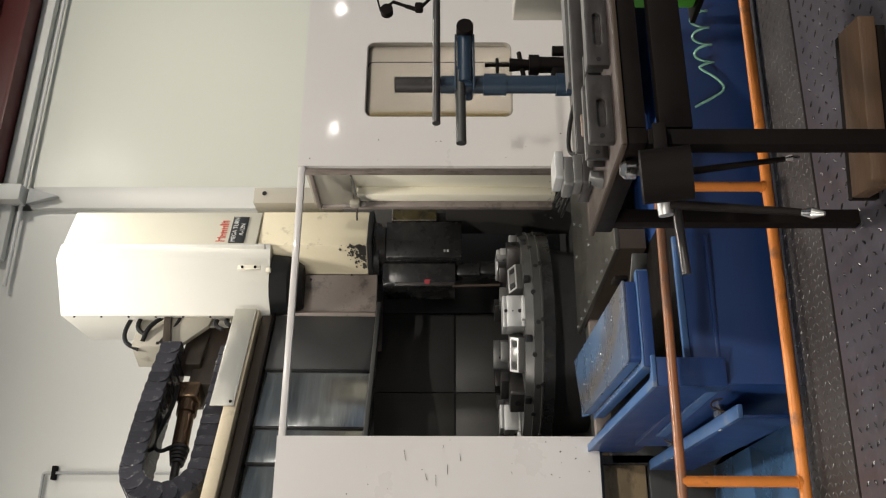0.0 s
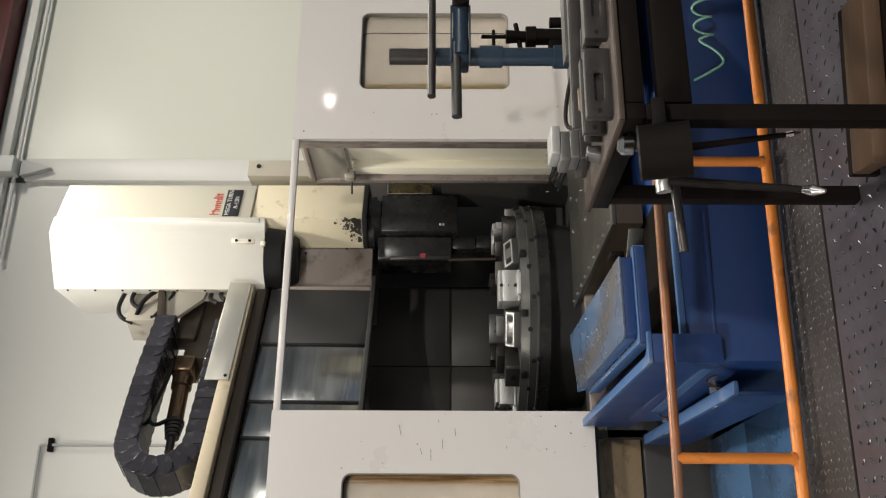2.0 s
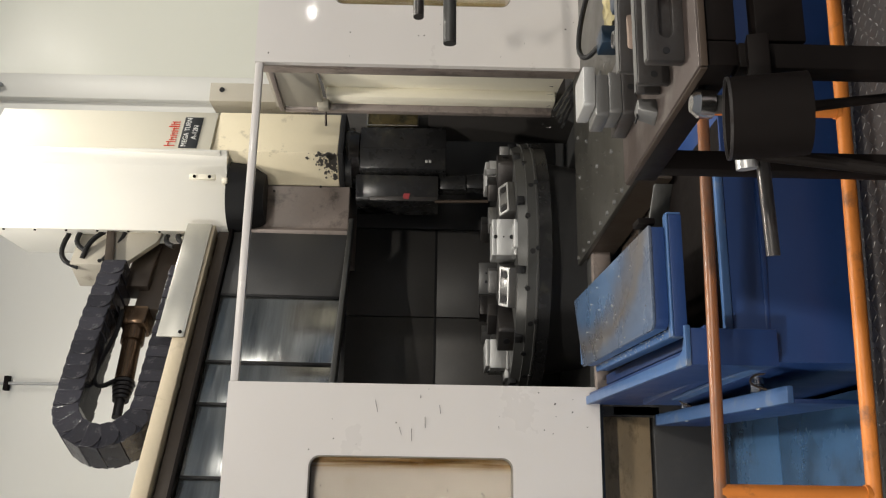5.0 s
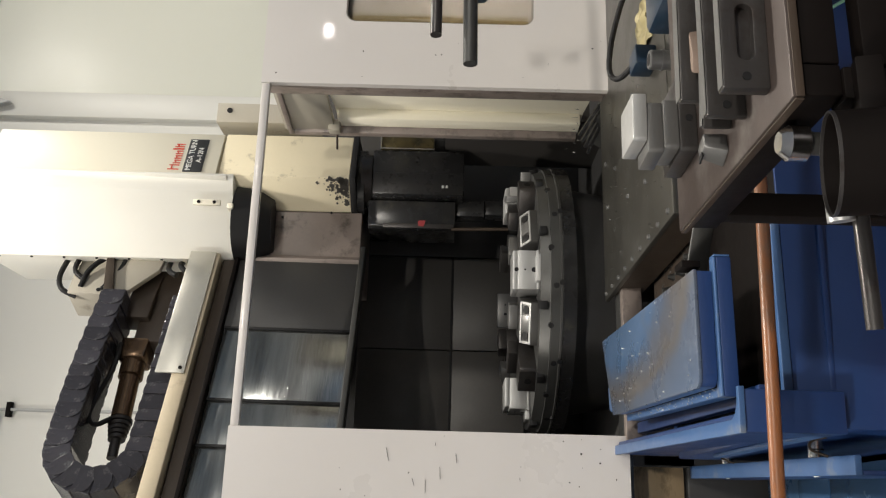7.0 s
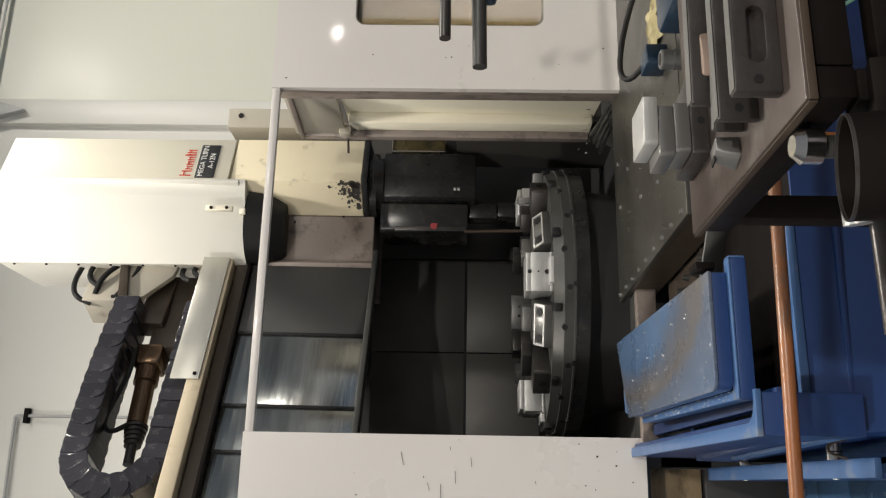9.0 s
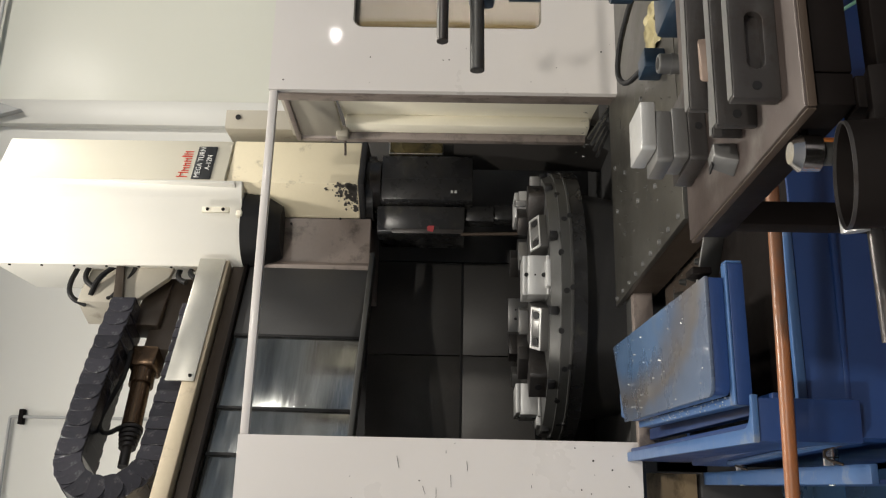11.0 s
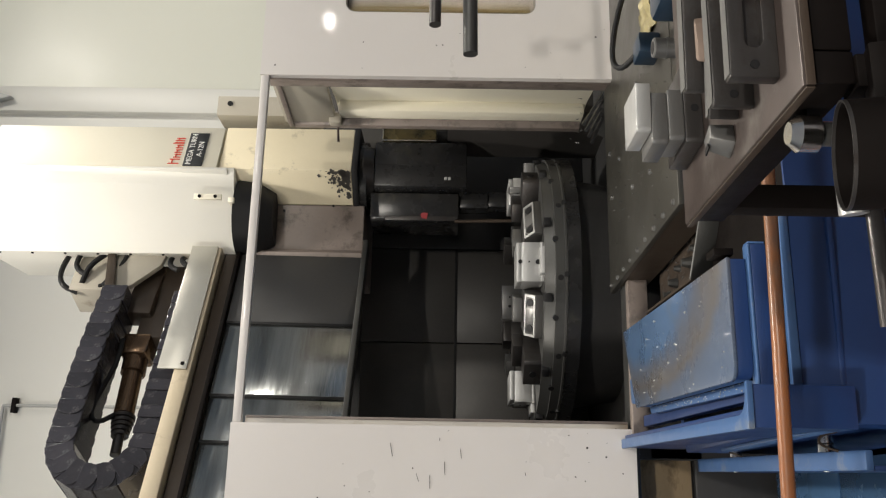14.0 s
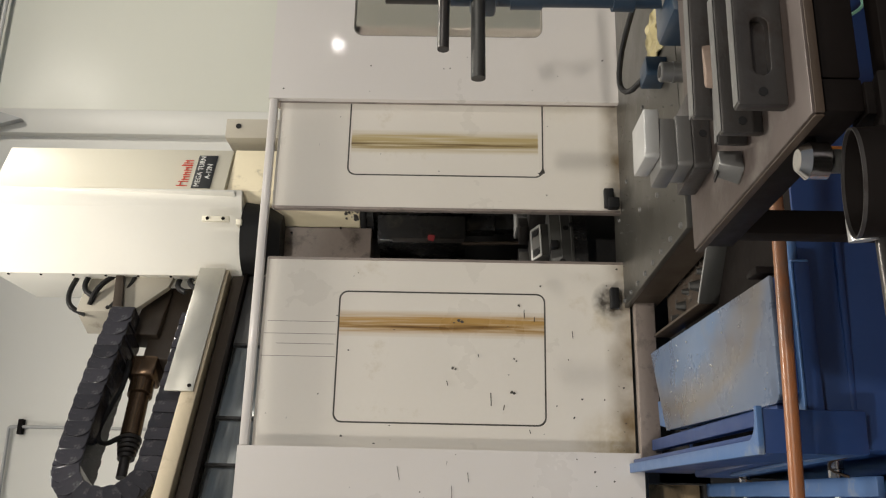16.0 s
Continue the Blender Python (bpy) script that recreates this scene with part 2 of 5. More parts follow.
# ---------------------------------------------------------------- building helpers


def box(bm, x0, x1, y0, y1, z0, z1, bevel=0.004, m=None):
    r = bmesh.ops.create_cube(bm, size=1.0)
    mat = Matrix.Translation(((x0 + x1) / 2, (y0 + y1) / 2, (z0 + z1) / 2)) @ Matrix.Diagonal((x1 - x0, y1 - y0, z1 - z0, 1))
    bmesh.ops.transform(bm, matrix=(m or Matrix()) @ mat, verts=r["verts"])
    if bevel:
        edges = list({e for v in r["verts"] for e in v.link_edges})
        bmesh.ops.bevel(bm, geom=edges, offset=min(bevel, 0.4 * min(x1 - x0, y1 - y0, z1 - z0)), segments=2, profile=0.5, affect="EDGES")
    return bm


def prism(bm, outline, z0, z1, bevel=0.0, m=None, top=None):
    """An upright prism over an outline of (x, y); top: other outline at the top."""
    m = m or Matrix()
    low = [bm.verts.new(m @ Vector((x, y, z0))) for x, y in outline]
    high = [bm.verts.new(m @ Vector((x, y, z1))) for x, y in (top or outline)]
    k = len(outline)
    faces = [bm.faces.new(low[::-1]), bm.faces.new(high)]
    faces += [bm.faces.new((low[i], low[(i + 1) % k], high[(i + 1) % k], high[i])) for i in range(k)]
    bmesh.ops.recalc_face_normals(bm, faces=faces)
    if bevel:
        bmesh.ops.bevel(bm, geom=list({e for f in faces for e in f.edges}), offset=bevel, segments=2, profile=0.5, affect="EDGES")
    return bm


def rod(bm, a, b, r0, r1=None, sides=20, caps=True):
    a, b = Vector(a), Vector(b)
    r = bmesh.ops.create_cone(bm, cap_ends=caps, segments=sides, radius1=r0, radius2=r0 if r1 is None else r1, depth=(b - a).length)
    m = Matrix.Translation((a + b) / 2) @ (b - a).to_track_quat("Z", "Y").to_matrix().to_4x4()
    bmesh.ops.transform(bm, matrix=m, verts=r["verts"])
    return bm


def tube(bm, points, r, sides=10):
    """A bent round bar along points, smoothed."""
    pts = [Vector(p) for p in points]
    for _ in range(2):
        new_pts = [pts[0]]
        for p, q in zip(pts, pts[1:]):
            new_pts += [p.lerp(q, 0.25), p.lerp(q, 0.75)]
        pts = new_pts + [pts[-1]]
    rings = []
    for i, p in enumerate(pts):
        way = (pts[min(i + 1, len(pts) - 1)] - pts[max(i - 1, 0)]).normalized()
        side = way.cross(Vector((0.31, 0.2, 0.93))).normalized()
        up = side.cross(way)
        rings.append([bm.verts.new(p + r * (math.cos(k * math.tau / sides) * side + math.sin(k * math.tau / sides) * up)) for k in range(sides)])
    for u, v in zip(rings, rings[1:]):
        for k in range(sides):
            bm.faces.new((u[k], u[(k + 1) % sides], v[(k + 1) % sides], v[k]))
    bm.faces.new(rings[0][::-1]), bm.faces.new(rings[-1])
    bmesh.ops.recalc_face_normals(bm, faces=bm.faces)
    return bm


def rounded(x0, x1, z0, z1, r, n=6):
    pts = []
    for cx, cz, a in ((x1 - r, z1 - r, 0), (x0 + r, z1 - r, 90), (x0 + r, z0 + r, 180), (x1 - r, z0 + r, 270)):
        pts += [(cx + r * math.cos(radians(a + 90 * k / n)), cz + r * math.sin(radians(a + 90 * k / n))) for k in range(n + 1)]
    return pts


def ring_plate(bm, outer, inner, y0, y1):
    """A sheet in the xz plane between an outer and an inner outline of equal count, from y0 to y1."""
    k = len(inner)
    v = [[bm.verts.new((x, y, z)) for x, z in o] for y in (y0, y1) for o in (outer, inner)]
    for i in range(k):
        j = (i + 1) % k
        bm.faces.new((v[0][i], v[0][j], v[1][j], v[1][i]))
        bm.faces.new((v[2][i], v[3][i], v[3][j], v[2][j]))
        bm.faces.new((v[0][i], v[2][i], v[2][j], v[0][j]))
        bm.faces.new((v[1][i], v[1][j], v[3][j], v[3][i]))
    bmesh.ops.recalc_face_normals(bm, faces=bm.faces)
    return bm


def spread(inner, x0, x1, z0, z1):
    """The inner outline pushed out onto a rectangle."""
    out = []
    n = len(inner) // 4
    for c, (cx, cz) in enumerate(((x1, z1), (x0, z1), (x0, z0), (x1, z0))):
        for k in range(n):
            px, pz = inner[c * n + k]
            t = k / (n - 1)
            first = (cx, pz) if c in (0, 2) else (px, cz)
            last = (px, cz) if c in (0, 2) else (cx, pz)
            out.append(first if t < 0.5 else (cx, cz) if abs(t - 0.5) < 1e-6 else last)
    return out


def finish(ob_name, bm, mat, smooth=28):
    me = bpy.data.meshes.new(ob_name)
    bm.to_mesh(me)
    bm.free()
    me.materials.append(mat)
    if smooth:
        me.shade_smooth()
        me.set_sharp_from_angle(angle=radians(smooth))
    return me


def part(name, bm, mat, parent, label="", m=None):
    ob = new(name, finish(name, bm, mat))
    ob.parent = parent
    if m is not None:
        ob.matrix_basis = m
    if label:
        tagged(ob, label)
    return ob


def thing(name, label, category, group="", at=(0, 0, 0)):
    ob = new(name)
    ob.location = at
    return tagged(ob, label, category, group)


def solid(name, bm, mat, label, category, group="", kind=""):
    return tagged(new(name, finish(name, bm, mat)), label, category, group, kind)


def structure(name, bm, mat, label, category):
    return tagged(new(name, finish(name, bm, mat)), label, category, "", "structure")


B = bmesh.new
STAND_UP = Matrix(((1, 0, 0, 0), (0, 0, -1, 0), (0, 1, 0, 0), (0, 0, 0, 1)))

# ---------------------------------------------------------------- setting
WALL_Y, SIDE_Y, CORNER_X = 4.42, 4.39, 3.27
structure("ground", box(B(), -9, 15, -21, WALL_Y + 0.3, -0.60, -0.50, 0), GROUND, "oily blue painted workshop floor below the platform", "floor")
structure("wall_back", box(B(), -9, CORNER_X, WALL_Y, WALL_Y + 0.2, -0.5, 7.2, 0), WALL_BACK, "plain pale grey painted hall wall", "wall")
structure("wall_side", box(B(), CORNER_X + 0.26, 15, SIDE_Y + 0.02, SIDE_Y + 0.7, -0.5, 7.2, 0), WALL, "plain pale green painted hall wall", "wall")
structure("pilaster", box(B(), CORNER_X, CORNER_X + 0.26, SIDE_Y - 0.04, SIDE_Y + 0.7, -0.5, 5.62, 0.01), WALL_BACK, "pale painted wall pilaster at the corner", "pilaster")
structure("wall_west", box(B(), -9.2, -9, -21, WALL_Y, -0.5, 7.2, 0), HALL, "plain grey hall wall", "wall")
structure("wall_east", box(B(), 15, 15.2, -21, WALL_Y, -0.5, 7.2, 0), HALL, "plain grey hall wall", "wall")
structure("wall_south", box(B(), -9, 15, -21.2, -21, -0.5, 7.2, 0), HALL, "plain grey hall wall", "wall")
structure("ceiling", box(B(), -9.2, 15.2, -21.2, WALL_Y + 0.2, 7.2, 7.35, 0), HALL, "plain grey hall ceiling", "ceiling")

bm = B()
for z0, z1, y0, y1 in ((5.96, 6.00, 4.06, 4.33), (6.00, 6.36, 4.19, 4.21), (6.36, 6.40, 4.06, 4.33)):
    box(bm, -9, 15, y0, y1, z0, z1, 0.003)
structure("crane_beam", bm, RED, "dark red steel crane beam along the wall", "beam")
bm = B()
box(bm, CORNER_X - 0.6, 15, 4.31, 4.40, 5.80, 5.94, 0.004)
rod(bm, (CORNER_X - 0.9, 4.33, 5.71), (15, 4.33, 5.71), 0.022)
structure("trim", bm, WALL_BACK, "pale conduit and trim under the crane beam", "trim")
bm = B()
box(bm, CORNER_X + 0.02, CORNER_X + 0.21, 4.17, 4.345, 5.67, 6.01, 0.008)
structure("beam_bracket", bm, WALL_BACK, "white painted steel beam bracket on the pilaster", "bracket")
# the bracket's triangular shadow, built as a grey wedge on the pilaster
bm = B()
prism(bm, [(CORNER_X + 0.02, 5.63), (CORNER_X + 0.21, 5.63), (CORNER_X + 0.115, 5.31)], -4.34, -4.27, 0.002, m=Matrix(((1, 0, 0, 0), (0, 0, -1, 0), (0, 1, 0, 0), (0, 0, 0, 1))))
structure("beam_gusset", bm, GREY, "grey triangle standing for the shadow under the bracket", "gusset")

pipe = thing("wall_pipe", "thin grey galvanised conduit clipped to the hall wall", "pipe")
bm = B()
tube(bm, [(-1.6, WALL_Y - 0.04, 4.90), (-0.2, WALL_Y - 0.04, 4.97), (0.44, WALL_Y - 0.04, 4.98), (0.48, WALL_Y - 0.04, 4.98), (0.485, WALL_Y - 0.04, 4.94), (0.485, WALL_Y - 0.04, 4.4), (0.49, WALL_Y - 0.04, 2.0)], 0.014)
part("conduit", bm, GREY, pipe)
part("clip", box(B(), 0.42, 0.55, WALL_Y - 0.06, WALL_Y, 4.86, 4.90, 0.003), IRON, pipe, "dark pipe clip")

for lx, ly, lz, lw in LAMPS:
    hb = thing("high_bay_lamp", "round white high bay lamp hung from the hall ceiling", "lamp", "high bay lamps")
    hb.location = (lx, ly, lz)
    bm = B()
    rod(bm, (0, 0, 0), (0, 0, 0.13), 0.58 if lx < -4 else 0.30, 0.10, 28)
    rod(bm, (0, 0, 0.13), (0, 0, 7.2 - lz), 0.012, None, 8)
    part("lamp_body", bm, GREY, hb)
# far lamps, whose glints show in the glossy sheet
for lx, lz in ((8.8, 3.60), (11.9, 3.62)):
    hb = thing("high_bay_lamp", "round white high bay lamp hung from the hall ceiling", "lamp", "high bay lamps")
    hb.location = (lx, -12.0, lz)
    bm = B()
    rod(bm, (0, 0, 0), (0, 0, 0.20), 0.26, 0.10, 28)
    rod(bm, (0, 0, 0.2), (0, 0, 7.2 - lz), 0.012, None, 8)
    part("lamp_body", bm, GREY, hb)
    bm = B()
    bmesh.ops.create_uvsphere(bm, u_segments=20, v_segments=12, radius=0.13)
    part("diffuser", bm, BULB, hb, "glowing lamp diffuser")

# platform of checker plate
FINE_Y, EDGE_Y = -1.84, -1.515
ASKEW = Matrix.Translation((0.2, -1.55, 0)) @ Matrix.Rotation(radians(-3.7), 4, "Z") @ Matrix.Translation((-0.2, 1.55, 0))
structure("platform", box(B(), -4.5, 5.0, -9.0, EDGE_Y, -0.10, 0.0, 0.004), FLOOR, "dark worn steel checker plate platform", "platform").matrix_basis = ASKEW
structure("platform_plate", box(B(), -4.5, 5.0, -9.0, FINE_Y - 0.010, -0.0005, 0.0035, 0.001), FLOOR_B, "worn grey steel plate with coarse dark studs", "floor plate").matrix_basis = ASKEW
structure("platform_wall", box(B(), -4.5, 5.0, EDGE_Y - 0.6, EDGE_Y - 0.35, -0.50, -0.10, 0), IRON, "dark steel skirt under the platform", "wall").matrix_basis = ASKEW


def lugs(name, x0, x1, y0, y1, pitch, length, width, height, mat, label, lift=0.0005):
    verts, faces = [], []
    rng = random.Random(5)
    nx, ny = int((x1 - x0) / pitch), int((y1 - y0) / pitch)
    for i in range(nx):
        for j in range(ny):
            cx, cy = x0 + (i + 0.5) * pitch, y0 + (j + 0.5) * pitch
            a = radians(45 if (i + j) % 2 else -45) + rng.uniform(-0.04, 0.04)
            c, s, k = math.cos(a), math.sin(a), len(verts)
            h = height * rng.uniform(0.7, 1.1)
            for u, v, w in ((-length, 0, 0), (0, -width, 0), (length, 0, 0), (0, width, 0), (-length * 0.55, 0, h), (length * 0.55, 0, h)):
                verts.append((cx + c * u - s * v, cy + s * u + c * v, w + lift))
            faces += [(k, k + 1, k + 5, k + 4), (k + 1, k + 2, k + 5), (k + 2, k + 3, k + 4, k + 5), (k + 3, k, k + 4)]
    me = bpy.data.meshes.new(name)
    me.from_pydata(verts, [], faces)
    me.materials.append(mat)
    ob = new(name, me)
    ob.matrix_basis = ASKEW
    return tagged(ob, label, "lugs", "", "stuff")


lugs("checker_lugs", -1.4, 2.2, FINE_Y + 0.01, EDGE_Y - 0.006, 0.0255, 0.0118, 0.0029, 0.0017, LUG, "raised lugs of the worn checker plate")
lugs("coarse_checker_lugs", -1.4, 1.8, -2.75, FINE_Y - 0.02, 0.046, 0.0120, 0.0046, 0.0034, STUD, "coarse raised studs of the dark plate", 0.004)
structure("plate_joint", box(B(), -4.5, 5.0, FINE_Y - 0.008, FINE_Y + 0.008, -0.002, 0.002, 0.0005), IRON, "dark joint between two floor plates", "joint").matrix_basis = ASKEW

# ---------------------------------------------------------------- the lathe
lathe = thing("vertical_lathe", "large white and blue vertical turning lathe", "lathe")
P0, P1, PT, PB = 0.0, 1.45, 1.91, 0.385


def panel(x0, x1, w0, w1):
    hole = rounded(w0, w1, 0.742, 1.565, 0.045)
    bm = ring_plate(B(), spread(hole, x0, x1, PB, PT), hole, 0.0, 0.030)
    p = part("front_panel", bm, PANEL, lathe, "glossy white sheet panel with a rounded window")
    rim = rounded(w0 + 0.005, w1 - 0.005, 0.747, 1.560, 0.042)
    part("window_gasket", ring_plate(B(), rounded(w0 - 0.001, w1 + 0.001, 0.741, 1.566, 0.046), rim, 0.004, 0.034), GASKET, p, "grey rubber window gasket")
    bm = B()
    ring = [(x, z) for x, z in rounded(w0 - 0.02, w1 + 0.02, 0.722, 1.585, 0.05)]
    f = bm.faces.new([bm.verts.new((x, 0.0345, z)) for x, z in ring])
    r = bmesh.ops.extrude_face_region(bm, geom=[f])
    bmesh.ops.translate(bm, vec=(0, 0.004, 0), verts=[v for v in r["geom"] if isinstance(v, bmesh.types.BMVert)])
    bmesh.ops.recalc_face_normals(bm, faces=bm.faces)
    g = part("window_pane", bm, GLASS, p, "clear dusty window pane")
    g.visible_shadow = False
    return p


panel(P1, 3.1, 1.755, 2.252)
panel(-1.35, P0, -0.790, -0.290)
part("lintel", box(B(), 0.0, P1, 0.004, 0.034, 1.872, 1.906, 0.004), PANEL, lathe, "thin white bar over the door opening")
bm = B()
box(bm, P1 + 0.001, P1 + 0.010, 0.031, 0.060, 0.40, 1.90, 0.001)
box(bm, P1 + 0.028, P1 + 0.046, 0.085, 0.165, 0.40, 1.90, 0.003)
part("door_frame", bm, SADDLE, lathe, "grimy grey brown door frame edge")
part("door_track", box(B(), -1.3, 3.0, 0.036, 0.14, 0.365, 0.395, 0.002), DULL, lathe, "oily steel lower door track")

# shell round the working space
bm = B()
box(bm, -0.10, -0.06, 0.16, 1.70, 0.1, 1.46, 0)
part("side_wall", bm, DARK, lathe)
bm = B()
box(bm, 1.590, 1.625, 0.62, 1.22, 0.1, 1.12, 0)
box(bm, 1.625, 2.09, 1.20, 1.24, 0.1, 1.82, 0)
part("side_wall", bm, INNER, lathe, "dark grey side sheet of the working space")
for x0, x1, z0, z1, mat in ((0.614, 1.170, 1.064, 1.60, INNER), (0.614, 1.170, 0.30, 1.054, INNER), (-0.06, 0.609, 1.064, 1.60, INNER), (-0.06, 0.609, 0.30, 1.054, INNER), (1.175, 2.05, 0.30, 1.60, DARK)):
    part("back_panel", box(B(), x0, x1, 1.655, 1.68, z0, z1, 0.003), mat, lathe)
part("seam_strip", box(B(), -0.06, 1.17, 1.649, 1.654, 1.052, 1.066, 0.001), BLACK, lathe, "dark joint strip")
part("bed", box(B(), -0.10, 2.09, 0.16, 1.70, -0.45, 0.30, 0.005), DARK, lathe, "dark oily chip floor of the machine")
part("base", box(B(), -1.35, 3.1, 0.20, 2.6, -0.50, 0.12, 0.01), DARK, lathe, "dark oily cast machine base")
part("base_front", box(B(), -1.35, -0.025, 0.21, 0.26, 0.13, 0.384, 0.004), RUSTBASE, lathe, "rust stained front of the machine base")
part("base_front", box(B(), 1.45, 3.1, 0.21, 0.26, 0.13, 0.384, 0.004), RUSTBASE, lathe)
part("column", box(B(), -0.4, 2.6, 1.75, 3.2, 0.1, 2.02, 0.02), DARK, lathe, "dark cast machine column")

# cream sheet and bracket at the side of the opening
bm = prism(B(), [(1.512, 0.17), (1.545, 0.17), (1.580, 0.46), (1.580, 0.60), (1.560, 0.60), (1.560, 0.455)], 0.458, 1.652, 0.003)
part("inner_sheet", bm, CREAM, lathe, "cream inner cover sheet beside the opening")
part("sheet_fold", box(B(), 1.505, 1.562, 0.462, 0.585, 0.470, 1.640, 0.010), CREAM, lathe, "lit cream fold of the inner sheet")
part("sheet_lip", prism(B(), [(1.474, 0.560), (1.503, 0.545), (1.565, 0.600), (1.565, 0.640), (1.474, 0.600)], 0.48, 1.86, 0.003), SADDLE, lathe, "grey brown stained lip under the inner sheet")
bm = prism(B(), [(1.505, 0.170), (1.53, 0.165), (1.53, 0.56), (1.485, 0.56)], 1.660, 1.902, 0.003)
part("inner_bracket", bm, SIDE, lathe, "scratched cream side sheet above the inner sheet, shade in its colour")
part("bracket_rib", prism(B(), [(1.497, 0.168), (1.503, 0.168), (1.480, 0.575), (1.468, 0.575)], 1.860, 1.885, 0.002), SADDLE, lathe, "dark grimy rib of the side sheet")
part("bracket_foot", rod(B(), (1.475, 0.59, 1.652), (1.415, 0.63, 1.652), 0.006, None, 8), RUST, lathe, "thin rusty pin under the latch")
part("latch", box(B(), 1.462, 1.512, 0.50, 0.555, 1.628, 1.685, 0.006), SIDE, lathe, "small pale latch block")

# cross rail with its covers, set askew behind the front sheets
RAIL = Matrix.Translation((0.9, 1.0, 0)) @ Matrix.Rotation(radians(25), 4, "Z") @ Matrix.Rotation(radians(0.75), 4, "Y")


def on_rail(name, bm, mat, label="", parent=None):
    return part(name, bm, mat, parent or lathe, label, RAIL if parent is None else None)


on_rail("cross_rail", box(B(), -2.05, 0.0, 0.045, 0.60, 1.62, 2.20, 0.006), DARK, "dark cast cross rail")
for x0, x1, mat, label in ((-0.408, 0.02, DARK, "dark coated cover sheet"), (-0.815, -0.412, WAY, ""), (-1.050, -0.819, WAY, ""), (-1.425, -1.054, WAY, ""), (-1.75, -1.429, WAY, ""), (-2.04, -1.754, WAY, "")):
    step_in = 0.0 if mat is DARK else 0.006 + 0.005 * (x0 < -0.9) + 0.004 * (x0 < -1.1)
    c = on_rail("way_cover", box(B(), x0, x1, step_in, 0.042, 1.552, 2.172, 0.003), mat, label or "bright steel telescopic way cover with reflection streaks in its colour")
    if mat is WAY:
        part("wiper_edge", box(B(), x1 - 0.010, x1 + 0.003, step_in - 0.008, step_in - 0.0005, 1.552, 2.172, 0.002), BLACK, c, "black wiper lip")
on_rail("drip_rail", box(B(), -2.05, 0.10, -0.05, 0.042, 1.522, 1.548, 0.004), DULL, "dull drip rail under the way covers")
on_rail("beam_channel", box(B(), -2.05, 0.02, 0.0, 0.042, 2.178, 2.262, 0.004), BROWN, "brown oily channel above the way covers")
on_rail("channel_lip", box(B(), -2.05, 0.02, -0.022, -0.002, 2.176, 2.196, 0.003), IRON)
on_rail("beam_edge", box(B(), -2.05, 0.02, -0.048, 0.042, 2.268, 2.345, 0.006), BEAM, "cream painted edge of the cross rail")
on_rail("beam_top", box(B(), -2.05, 0.02, 0.05, 0.55, 2.205, 2.34, 0.006), BEAM)
cov = on_rail("beam_cover", box(B(), -0.728, 0.02, -0.058, -0.050, 2.285, 2.420, 0.002), SILVER, "bright sheet cover on the cross rail")
part("screw", rod(B(), (-0.700, -0.063, 2.308), (-0.700, -0.057, 2.308), 0.009, None, 12), IRON, cov)
on_rail("beam_stay", prism(B(), [(-1.22, 0.10), (-1.17, 0.10), (-1.17, 0.14), (-1.22, 0.14)], 2.32, 2.45, 0.003), BEAM)

# head cover
R_, F1, F2, L_ = (1.635, 0.985), (1.365, 0.872), (1.250, 0.835), (0.945, 1.035)
bm = prism(B(), [R_, (1.66, 1.55), (1.30, 1.55), F1], 2.309, 3.52, 0.004)
hood = part("head_cover", bm, CREAM, lathe, "tall cream sheet cover of the tool head")
bm = prism(B(), [F1, (1.30, 1.55), (0.945, 1.55), L_, (1.28, 0.895)], 2.215, 3.53, 0.004, top=[F1, (1.30, 1.55), (0.945, 1.55), L_, F2])
part("cover_side", bm, SHEET, hood, "plain cream side sheet with rivets")
for k in range(8):
    z = 2.25 + 1.2 * k / 7
    part("rivet", rod(B(), (0.9460, 1.050, z), (0.9385, 1.050, z), 0.007, None, 8), IRON, hood)
bar_ = part("hinge", box(B(), 1.150, 1.180, 0.868, 0.890, 2.26, 2.40, 0.004, m=Matrix.Translation((0.03, -0.03, 0))), CREAM, hood, "small cream hinge bar")
for z in (2.29, 2.37):
    part("hinge_screw", rod(B(), (1.195, 0.834, z), (1.195, 0.842, z), 0.009, None, 10), IRON, bar_)
part("drip_lip", box(B(), 1.165, 1.195, 0.842, 0.90, 2.195, 2.225, 0.004), CREAM, hood)
part("fold", prism(B(), [(1.362, 0.862), (1.345, 0.856), (1.325, 0.890), (1.345, 0.895)], 2.25, 3.20, 0.002, top=[(1.362, 0.868), (1.358, 0.866), (1.345, 0.895), (1.350, 0.897)]), SHEET, hood, "tapered sheet fold between the covers")

turn = math.atan2(R_[1] - F1[1], R_[0] - F1[0])
LAB = Matrix.Translation((F1[0], F1[1], 0)) @ Matrix.Rotation(turn, 4, "Z")
plate = part("name_plate", box(B(), 0.005, 0.245, -0.006, -0.001, 2.385, 2.485, 0.001, m=LAB), LABEL_BLACK, hood, "black name plate with white lettering")


def words(text, size, mat, parent, m, name="lettering"):
    cu = bpy.data.curves.new(name, "FONT")
    cu.body, cu.size, cu.extrude, cu.align_x = text, size, 0.0008, "CENTER"
    tmp = bpy.data.objects.new("tmp", cu)
    me = bpy.data.meshes.new_from_object(tmp)
    me.name = name
    bpy.data.objects.remove(tmp)
    me.materials.clear()
    me.materials.append(mat)
    ob = new(name, me)
    ob.parent = parent
    ob.matrix_basis = m
    return ob


UPRIGHT = Matrix.Rotation(radians(90), 4, "X")
